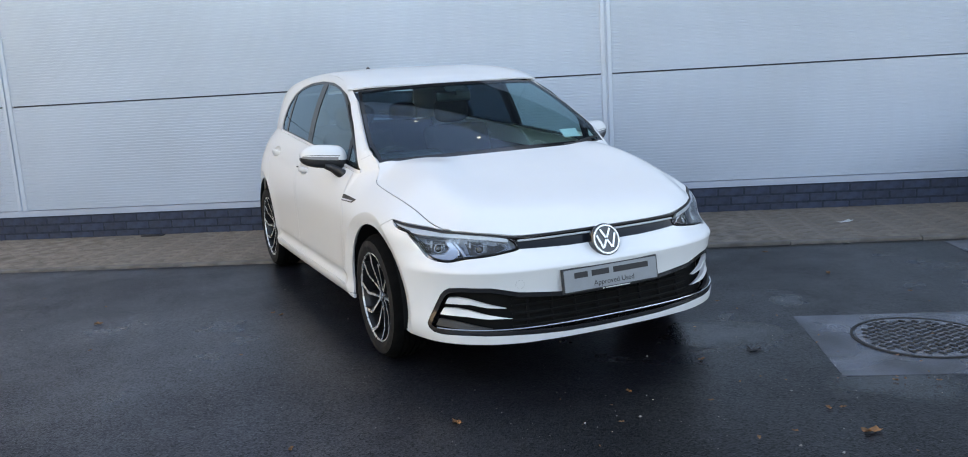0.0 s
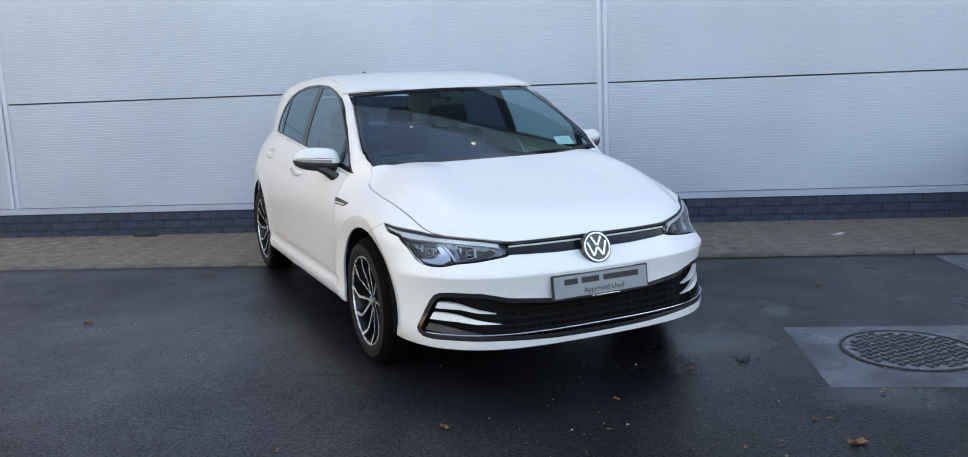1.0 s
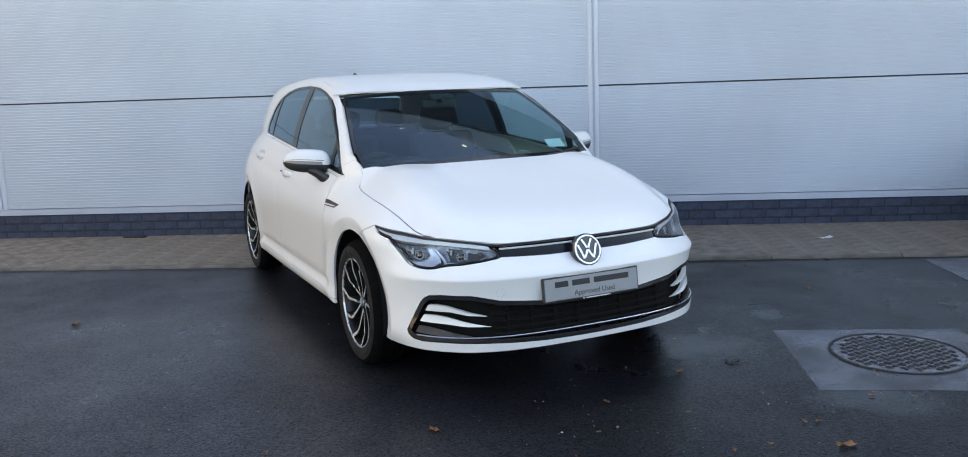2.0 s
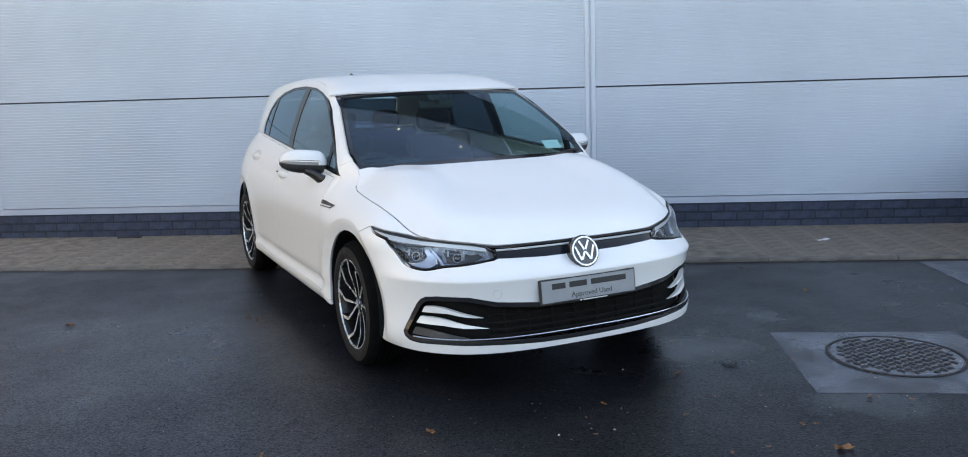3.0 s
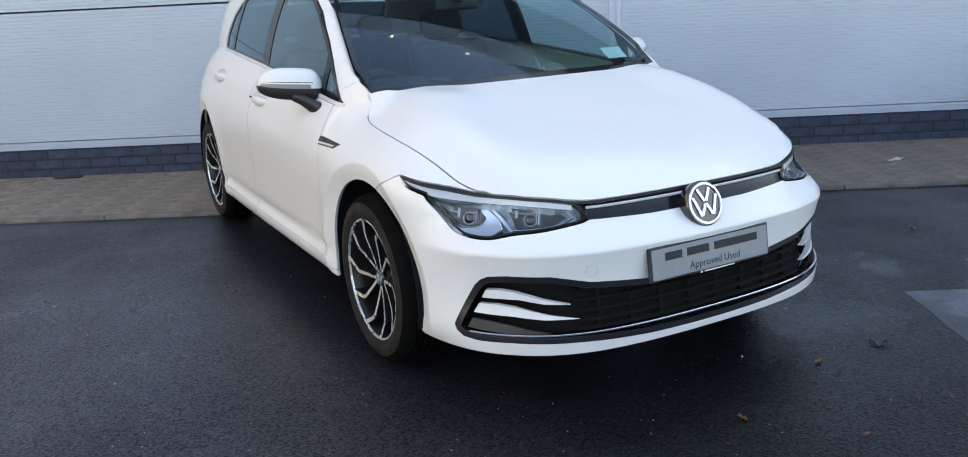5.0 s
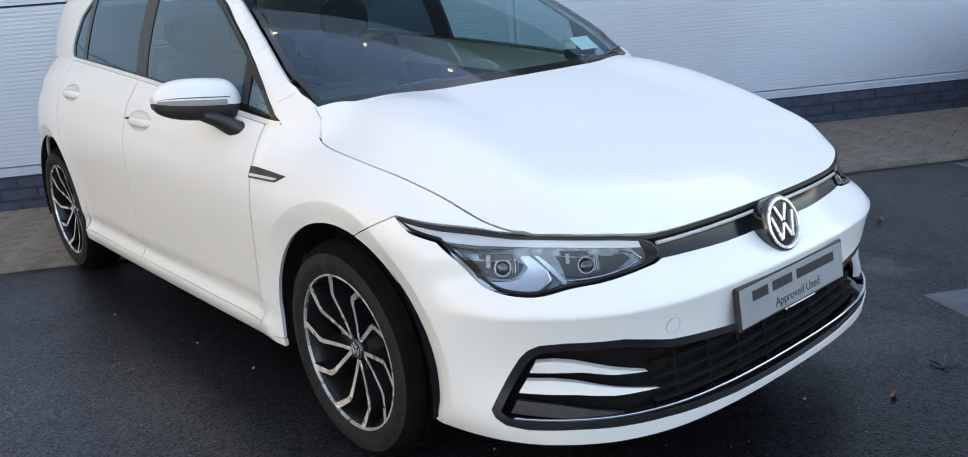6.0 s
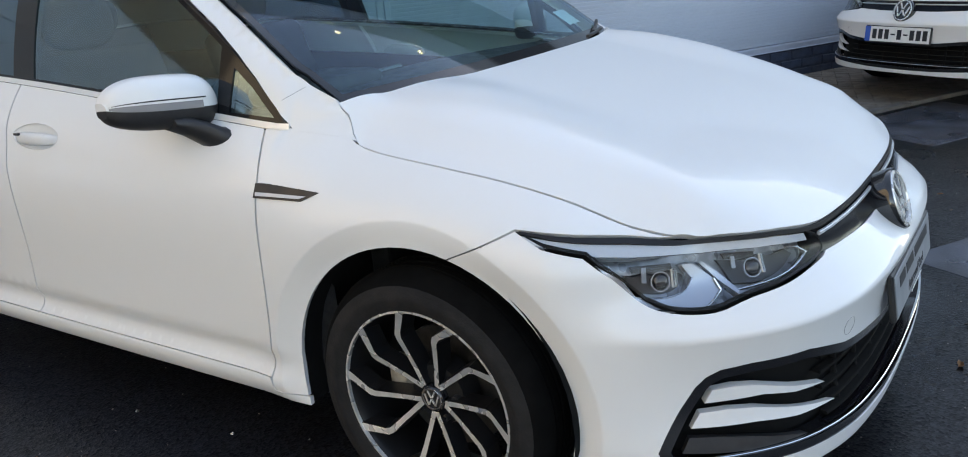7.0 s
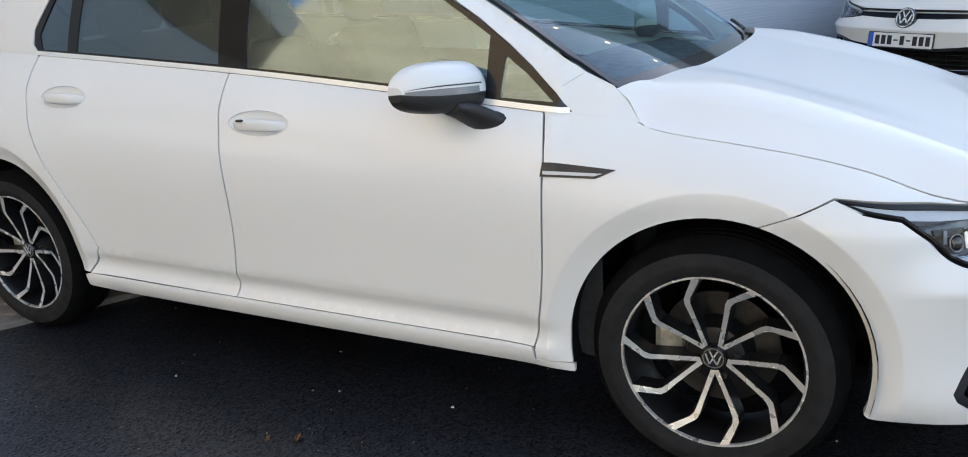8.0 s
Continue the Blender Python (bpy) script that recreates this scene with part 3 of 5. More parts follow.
DOOR_F = table([(.25, .462), (.30, .459), (.42, .436), (.58, .424), (.80, .424), (.912, .446), (.95, .45)])
DOOR_M = table([(.25, 1.512), (.32, 1.508), (.45, 1.487), (.597, 1.476), (.74, 1.486), (.877, 1.504), (.95, 1.508), (1.05, 1.509)])
DOOR_R = table([(.25, 2.09), (.31, 2.105), (.402, 2.135), (.50, 2.185), (.60, 2.255), (.68, 2.315), (.75, 2.36), (.84, 2.405), (.938, 2.44), (1.1, 2.45)])
G = 0.0028


def along(fn, z0, z1, dy=0.0, n=14):
    return [wy(float(fn(z)) + dy, float(z)) for z in np.linspace(z0, z1, n)]


def belt(y0, y1, dz=0.0, n=20):
    return [wy(float(y), float(TOP_Z(y)) + dz) for y in np.linspace(y0, y1, n)]


def side_set(car, sx):
    """All the panels and panes of one side."""
    s = mirrored(wrap) if sx < 0 else wrap
    side = lambda y, z: cabin_side(y, z, sx)
    # the wing flows into the pillar's foot with no edge
    def joint(y):
        a, b = normals_of(s, p_at_y(y), TOP_Z(y) - .004), normals_of(lambda u, v: pillar_surface(u, v, sx), y, TOP_Z(y) + .012)
        n = a * np.sign(a[..., :1] * sx) + b * np.sign(b[..., :1] * sx)
        return n / np.linalg.norm(n, axis=-1, keepdims=True)
    def wing_bend(uv, n):
        y = np.interp(uv[:, 0], ARC, PLAN[:, 1])
        w = (np.exp(-((TOP_Z(y) - uv[:, 1]) / .035) ** 2) * ramp(y, .17, .25))[:, None]
        n = n * (1 - w) + joint(y) * w
        return n / np.linalg.norm(n, axis=-1, keepdims=True)
    def pillar_bend(uv, n):
        w = (np.exp(-((uv[:, 1] - TOP_Z(uv[:, 0])) / .035) ** 2) * (1 - ramp(uv[:, 0], .46, .55)))[:, None]
        n = n * (1 - w) + joint(uv[:, 0]) * w
        y = np.clip(uv[:, 0], 1.0, 3.05)
        w = (np.exp(-((RAIL_Z(y) - uv[:, 1]) / .025) ** 2) * ramp(uv[:, 0], .96, 1.06))[:, None]
        n = n * (1 - w) + rail_normal(y, sx) * w
        return n / np.linalg.norm(n, axis=-1, keepdims=True)
    # wing
    wing = arch_arc(0, -10, 106) + [(1.2015, 0.7465), (1.119, 0.739), (1.044, 0.731), (0.912, 0.715)]
    wing += belt(-.625, .20, -.003, 30) + belt(.22, .30, 0, 4) + [wy(.38, .905), wy(.4455, .911)]
    wing += along(DOOR_F, .90, .30, -G, 14) + [wy(.457, .2625), wy(.354, .2625)]
    patch("front_wing", wing, s, WHITE, car, step=.022, creases=arch_crease(0) + sill_crease(), bend=wing_bend)
    fd = along(DOOR_F, .30, .908, G) + belt(.452, 1.505, -.001) + along(DOOR_M, .995, .30, -G)
    def dish(yc, zc, k=1.0):
        return [(float(p_at_y(yc)) + .116 * k * math.cos(a), zc + .036 * k * math.sin(a)) for a in np.linspace(0, 2 * math.pi, 26, endpoint=False)]
    def sunk(yc, zc):
        pc = float(p_at_y(yc))
        def f(p, z):
            p, z = np.asarray(p, float), np.asarray(z, float)
            q = np.clip(((p - pc) / .118) ** 2 + ((z - zc) / .038) ** 2, 0, 1)
            n = normals_of(s, p, z)
            n = n * np.sign(n[..., :1] * sx)
            return s(p, z) - n * (.019 * (1 - q) ** .7)[..., None]
        return f
    door = patch("front_door", fd, s, WHITE, car, holes=[dish(1.345, .864)], step=.024, creases=sill_crease())
    rd = along(DOOR_M, .30, .996, G) + belt(1.512, 2.44, -.001) + along(DOOR_R, 1.045, .402, -G) + [wy(2.15, .36), wy(2.195, .302)]
    back = patch("rear_door", rd, s, WHITE, car, holes=[dish(2.230, .920)], step=.026, creases=arch_crease(2.636) + sill_crease())
    q = [wy(2.636 + .366 * math.cos(radians(a)), .325 + .363 * math.sin(radians(a))) for a in np.linspace(168, -5, 30)]
    q = [wy(2.203, .304), wy(2.245, .304)] + q
    q += [wy(2.99, .30), wy(2.99, .56), wy(3.10, .60)] + [wy(3.23, .66), wy(3.23, .74)] + [wy(3.0, .80), wy(2.98, .93), wy(3.22, .965), wy(3.24, 1.015)]
    q += belt(3.2, 2.46, 0, 14) + along(DOOR_R, 1.04, .402, G) + [wy(2.158, .36)]
    patch("rear_quarter", q, s, WHITE, car, step=.04, creases=arch_crease(2.636))
    lamp = [wy(3.235, .745), wy(3.01, .802), wy(2.99, .93), wy(3.22, .955), (END - .42, .955), (END - .42, .75)]
    patch("tail_lamp", lamp, s, RED_LENS, car, step=.05, label="red tail lamp lens")
    sill = [wy(float(y), .2975) for y in np.linspace(.468, 2.10, 12)] + [wy(2.20, .30), wy(2.235, .29), wy(2.225, .25)] + [wy(float(y), .236) for y in np.linspace(2.1, .5, 8)] + [wy(.352, .236), wy(.352, .259), wy(.46, .259), wy(.464, .29)]
    patch("sill", sill, s, WHITE, car, step=.03)
    # dark inner skin behind the gaps
    inner = [wy(.30, .25), wy(2.25, .25), wy(2.2, .5), wy(2.45, .75), wy(3.0, .8), wy(3.0, .93), wy(2.4, .95), wy(1.5, .92), wy(.45, .86), wy(.30, .84)]
    patch("door_card", inner, moved(s, -.085), DASH, car, step=.07, rim=0, label="black inner door lining")
    # pillars and rail
    zb = lambda y, d=0.0: (float(y), float(TOP_Z(y)) + d)
    edge_b = np.linspace(0, 1, 9)
    scr = screen_surface(np.ones(9), edge_b)
    frame_out = [zb(.206, 0), (.222, .893), (.252, .926), (.290, .966)] + [(float(p[1]) + .012, float(p[2]) - .002) for p in scr[1:]]
    frame_out += [(float(y), float(RAIL_Z(y))) for y in np.linspace(.98, 3.05, 18)] + [(3.16, 1.20), (3.26, 1.08), (3.27, 1.02)] + [zb(y) for y in np.linspace(3.2, .26, 30)]
    top = [(.378, .908), (.42, .958), (.49, 1.022), (.563, 1.078), (.66, 1.143), (.76, 1.200), (.865, 1.262), (.98, 1.314), (1.12, 1.356), (1.32, 1.387), (1.6, 1.400), (1.9, 1.390), (2.12, 1.362), (2.28, 1.318), (2.40, 1.242), (2.475, 1.138), (2.478, 1.085), (2.455, 1.066)]
    low = [zb(y, .015) for y in np.linspace(2.44, .42, 22)]
    dlo = top + low
    patch("pillar_frame", frame_out, lambda y, z: pillar_surface(y, z, sx), WHITE, car, holes=[dlo], step=.016, label="white pillar and roof rail", bend=pillar_bend)
    # panes in their black surround
    up = lambda y: float(np.interp(y, [p[0] for p in top[:16]], [p[1] for p in top[:16]]))
    dn = lambda y: float(TOP_Z(y)) + .022
    def pane(y0, y1, lean0=0.0, lean1=0.0, n=10):
        lo = [(float(y), dn(y)) for y in np.linspace(y0, y1, n)]
        hi = [(float(y), up(y) - .014) for y in np.linspace(y1 + lean1, y0 + lean0, n)]
        return lo + hi
    quarter = [(.425, dn(.425) + .004), (.575, dn(.575)), (.565, up(.565) - .03), (.50, up(.50) - .026)]
    front = pane(.615, 1.445, .0, .02)
    rear = pane(1.56, 2.235, .015, -.02)
    small = [(2.285, dn(2.285)), (2.43, dn(2.43)), (2.445, 1.12), (2.37, up(2.37) - .018), (2.27, up(2.27) - .018)]
    patch("window_surround", dlo, moved(side, -.004), GLOSS_PILLAR, car, holes=[quarter, front, rear, small], step=.03, rim=.02, label="black window surround")
    for nm, o in (("quarter_light", quarter), ("front_window", front), ("rear_window", rear), ("rear_quarter_light", small)):
        patch(nm, o, moved(side, -.007), CLEAR_GLASS if nm in ("quarter_light", "front_window") else SIDE_GLASS, car, step=.05, rim=0)
    strip = [(float(y), float(TOP_Z(y)) + .001) for y in np.linspace(.385, 2.455, 24)] + [(float(y), float(TOP_Z(y)) + .0145) for y in np.linspace(2.455, .385, 24)]
    patch("window_strip", strip, moved(side, .003), WINDOW_CHROME, car, step=.05, rim=.008, label="chrome strip under the windows")
    # seam across the foot of the pillar
    ps = lambda y, z: pillar_surface(y, z, sx)
    line = [moved(ps, .0012)(np.array(.406 - .040 * k), np.array(.973 + .024 * k)) for k in np.linspace(0, 1, 6)]
    ribbon("pillar_seam", line, .0006, .0008, LAMP_GREY, car)
    # wing badge
    bd = [(.428, .765), (.424, .798), (.40, .7985), (.238, .786), (.285, .766)]
    bdw = [wy(y, z) for y, z in bd]
    badge = patch("wing_badge", bdw, moved(s, .004), BLACK, car, step=.02, rim=.006, label="dark wing badge with chrome bar")
    patch("badge_bar", [wy(.420, .7705), wy(.420, .7785), wy(.268, .7765), wy(.288, .7705)], moved(s, .006), BRIGHT_TRIM, badge, step=.02, rim=.003)
    # handles
    for dr, yc, zc in ((door, 1.35, .866), (back, 2.235, .922)):
        p = s(p_at_y(yc), zc)
        n = normals_of(s, p_at_y(yc), np.array(zc)) * 1.0
        out = sx * abs(n[0])
        patch("handle_cup", dish(yc - .005, zc - .002, .995), sunk(yc - .005, zc - .002), WHITE, dr, step=.012, rim=0)
        bm = blob_bm((p[0] + sx * .014, yc - .008, zc - .008), (.013, .098, .0185), 2.8, 30, 16)
        for v in bm.verts:
            t = (v.co.y - yc) / .100
            v.co.x -= sx * .024 * t ** 4
            v.co.z += .004 * (1 - t * t)
        hd = part("door_handle", bm, WHITE, dr, smooth=True)
        if dr is door:
            part("key_cover", box_bm((p[0] + sx * .024 - .009, yc + .030, zc + .006), (p[0] + sx * .024 + .002, yc + .052, zc + .013), .002), BLACK, hd)
    # mirror
    mirror_unit(car, sx)
    # front lamp
    lamp_unit(car, s, sx)
    # wheel house
    for cy in (0.0, 2.636):
        bm = bmesh.new()
        rings = []
        for a in np.linspace(-14, 194, 30):
            c, d = math.cos(radians(a)), math.sin(radians(a))
            r0 = .372
            rings.append([bm.verts.new((sx * x, cy + r0 * c, .325 + r0 * d)) for x in (.855, .80, .60, .48)])
        for r, q2 in zip(rings, rings[1:]):
            for i in range(3):
                bm.faces.new((r[i], r[i + 1], q2[i + 1], q2[i]))
        bm.faces.new([r[3] for r in rings])
        part("wheel_house", bm, LINER, car, smooth=True)


def mirror_unit(car, sx):
    """Swept mirror housing: white cap, clear indicator strip, flat black lower shell, on a black arm."""
    def section(t, angles, grow=1.0):
        end = max(.04, (1 - max(0, 1 - t / .20) ** 2.4) * (1 - max(0, (t - .55) / .45) ** 2.6)) ** .5
        x = .772 + .240 * t
        front, back = .603 + .090 * t ** 2.2, .725 + .055 * t ** 1.5
        yc, half = (front + back) / 2 + .012 * t, (back - front) / 2 * (.35 + .65 * end) * grow
        zc = .970 + .020 * t
        tall = .071 * (1 - .55 * (t - .42) ** 2) * end ** .9 * grow
        deep = .063 * (1 - .06 * t) * (.25 + .75 * end) * grow
        row = []
        for a in angles:
            c, d = math.cos(radians(a)), math.sin(radians(a))
            n = (2.2 if c < 0 else 4.5) if d > 0 else (2.7 if c < 0 else 4.5)
            row.append((sx * x, yc + half * math.copysign(abs(c) ** (2 / n), c), zc + (tall if d > 0 else deep) * math.copysign(abs(d) ** (2 / n), d)))
        return row
    def shell(t0, t1, a0, a1, n=30, m=26, grow=1.0):
        g = bmesh.new()
        angles = np.linspace(a0, a1, m)
        rows = [[g.verts.new(v) for v in section(t, angles, grow)] for t in t0 + (t1 - t0) * (.5 - .5 * np.cos(np.linspace(0, math.pi, n)))]
        for r, q in zip(rows, rows[1:]):
            for i in range(m - 1):
                g.faces.new((r[i], r[i + 1], q[i + 1], q[i]))
        g.faces.new(rows[0])
        g.faces.new(rows[-1])
        bmesh.ops.recalc_face_normals(g, faces=g.faces)
        return g
    body = part("wing_mirror", shell(0, 1, -4, 184), WHITE, car, "white mirror cap with black base", smooth=True)
    part("mirror_base", shell(0, 1, 183, 357, grow=.985), BLACK, body, "black lower shell", smooth=True)
    g = bmesh.new()
    angles = np.linspace(175, 185, 6)
    rows = [[g.verts.new(v) for v in section(t, angles, 1.014)] for t in np.linspace(.24, .985, 26)]
    for r, q in zip(rows, rows[1:]):
        for i in range(5):
            g.faces.new((r[i], r[i + 1], q[i + 1], q[i]))
    bmesh.ops.recalc_face_normals(g, faces=g.faces)
    bmesh.ops.solidify(g, geom=g.faces[:], thickness=.0015)
    strip = part("indicator_strip", g, INDICATOR, body, "clear indicator strip", smooth=True)
    g = bmesh.new()
    rows = [[g.verts.new(v) for v in section(t, np.linspace(168.5, 171, 3), 1.012)] for t in np.linspace(.20, .985, 26)]
    for r, q in zip(rows, rows[1:]):
        for i in range(2):
            g.faces.new((r[i], r[i + 1], q[i + 1], q[i]))
    bmesh.ops.recalc_face_normals(g, faces=g.faces)
    part("strip_trim", g, LAMP_DARK, strip, smooth=True)
    bm = bmesh.new()
    rows = [(.785, .580, .868, .027, .056), (.815, .588, .876, .026, .053), (.838, .612, .899, .022, .047), (.868, .645, .924, .017, .042), (.90, .672, .938, .012, .04)]
    rings = []
    for x, y, z, h, w in rows:
        rings.append([bm.verts.new((sx * x, y + w * math.cos(a), z + h * 1.5 * math.sin(a))) for a in np.linspace(0, 2 * math.pi, 14, endpoint=False)])
    for r, q in zip(rings, rings[1:]):
        for i in range(14):
            bm.faces.new((r[i], r[(i + 1) % 14], q[(i + 1) % 14], q[i]))
    bm.faces.new(rings[0])
    bm.faces.new(rings[-1])
    bmesh.ops.recalc_face_normals(bm, faces=bm.faces)
    part("mirror_arm", bm, BLACK, body, smooth=True)


def lamp_unit(car, s, sx):
    unit = patch("headlamp", LAMP, moved(s, -.055), LAMP_SILVER, car, step=.03, rim=0, label="clear headlamp with chrome trim")
    # dark edge round the lens, broad along the top
    shrink = inset(LAMP, .0055)
    patch("lamp_seal", LAMP, moved(s, -.002), LINER, unit, holes=[shrink], step=.02, rim=.05)
    # day light strip under the upper edge, from the outer tip to the inner end
    top = [(1.186, 0.737), (1.089, 0.7245), (0.967, 0.7105), (0.854, 0.699), (0.732, 0.6915), (0.600, 0.683), (0.500, 0.670)]
    low = [(0.494, 0.655), (0.600, 0.667), (0.732, 0.6755), (0.808, 0.679), (0.967, 0.691), (1.035, 0.699), (1.084, 0.711), (1.159, 0.723)]
    strip = patch("light_strip", top + low, moved(s, -.004), LIGHT_GUIDE, unit, step=.02, rim=.03, label="clear light strip")
    line = [moved(s, -.008)(np.array(a), np.array(b)) for a, b in low[1:]]
    ribbon("strip_edge", line, .004, .003, LAMP_CHROME, strip)
    # silver trough under the outer module
    pupil = [(0.829, 0.636), (0.849, 0.619), (0.892, 0.612), (0.948, 0.615), (0.966, 0.628), (1.010, 0.683)]
    trough = [(1.035, 0.688), (0.985, 0.630), (0.958, 0.604), (0.922, 0.593), (0.834, 0.589), (0.800, 0.595), (0.764, 0.613), (0.776, 0.630), (0.826, 0.662), (0.850, 0.660)]
    pupil, trough = curve(pupil), curve(trough[:7]) + trough[7:]
    jb = patch("lamp_trough", trough + pupil, moved(s, -.020), LAMP_GREY, unit, step=.012, rim=.030, label="grey trough round the lamp module")
    line = [moved(s, -.017)(np.array(a), np.array(b)) for a, b in trough[4:26]]
    ribbon("trough_edge", line, .004, .004, CHROME, jb)
    line = [moved(s, -.017)(np.array(a), np.array(b)) for a, b in pupil]
    ribbon("trough_edge", line, .003, .0025, CHROME, jb)
    tick = [(0.810, 0.660), (0.798, 0.660), (0.757, 0.632), (0.722, 0.607), (0.729, 0.603), (0.768, 0.627)]
    patch("chrome_tick", tick, moved(s, -.014), LAMP_GREY, unit, step=.012, rim=.02, label="chrome blade between the modules")
    line = [moved(s, -.016)(np.array(a), np.array(b)) for a, b in curve([(.728, .609), (.638, .612), (.553, .619), (.492, .632)]) + [(.520, .648), (.560, .655)]]
    ribbon("chrome_edge", line, .005, .005, CHROME, unit, "chrome line round the inner module")
    # outer and inner modules: dark lens, pale reflector above it
    m1 = curve([(0.838, 0.640), (0.856, 0.625), (0.892, 0.618), (0.944, 0.621), (0.962, 0.634), (0.970, 0.650)]) + [(0.952, 0.647), (0.930, 0.652), (0.900, 0.646), (0.868, 0.652)]
    mod = patch("lamp_module", m1, moved(s, -.040), INK, unit, step=.02, rim=.01, label="dark projector module")
    patch("reflector", [(.955, .656), (.900, .650), (.866, .656), (.870, .668), (.962, .677)], moved(s, -.034), LAMP_DARK, mod, step=.015, rim=.008)
    patch("reflector_glint", [(.938, .636), (.928, .635), (.928, .668), (.938, .669)], moved(s, -.028), LAMP_SILVER, mod, step=.015, rim=.004)
    m2 = curve([(0.722, 0.620), (0.640, 0.617), (0.560, 0.624), (0.512, 0.637)]) + [(0.535, 0.648), (0.580, 0.646), (0.630, 0.653), (0.690, 0.650), (0.752, 0.657)]
    mod = patch("lamp_module", m2, moved(s, -.038), INK, unit, step=.02, rim=.01, label="dark projector module")
    patch("reflector", [(.735, .657), (.690, .653), (.650, .655), (.652, .662), (.740, .667)], moved(s, -.032), LAMP_DARK, mod, step=.015, rim=.008)
    patch("reflector_glint", [(.722, .640), (.712, .639), (.712, .660), (.722, .661)], moved(s, -.026), LAMP_SILVER, mod, step=.015, rim=.004)
    # round projector lenses
    for p, z in ((.896, .635), (.662, .635)):
        c, n = moved(s, -.036)(np.array(p), np.array(z)), normals_of(s, np.array(p), np.array(z))
        n = Vector(n * np.sign(n[1] * -1))
        lay = Matrix.Translation(Vector(c)) @ Vector((-1, 0, 0)).rotation_difference(n).to_matrix().to_4x4()
        ball = lathe_bm([(0, .0175), (-.004, .0170), (-.009, .0125), (-.011, .006), (-.0115, .0004)], n=24)
        ball.transform(lay)
        ball = part("projector_lens", ball, BLACK_GLOSS, unit, smooth=True)
        ring = lathe_bm([(-.002, .0180), (-.005, .0185), (-.005, .0200), (-.002, .0205)], n=28)
        ring.transform(lay)
        part("lens_ring", ring, LAMP_GREY, ball, smooth=True)
        # stepped shades beside the lens
        for k, d in enumerate((.026, .033, .040)):
            line = [moved(s, -.030 - .003 * k)(np.array(p - d), np.array(z + h)) for h in (-.010, .004, .020)]
            ribbon("shade_fin", line, .0016, .004, LAMP_CHROME if k == 1 else LAMP_GREY, unit, up=(0, 1, 0))
    patch("lamp_lens", LAMP, moved(s, -.001), LAMP_GLASS, unit, step=.03, rim=0)


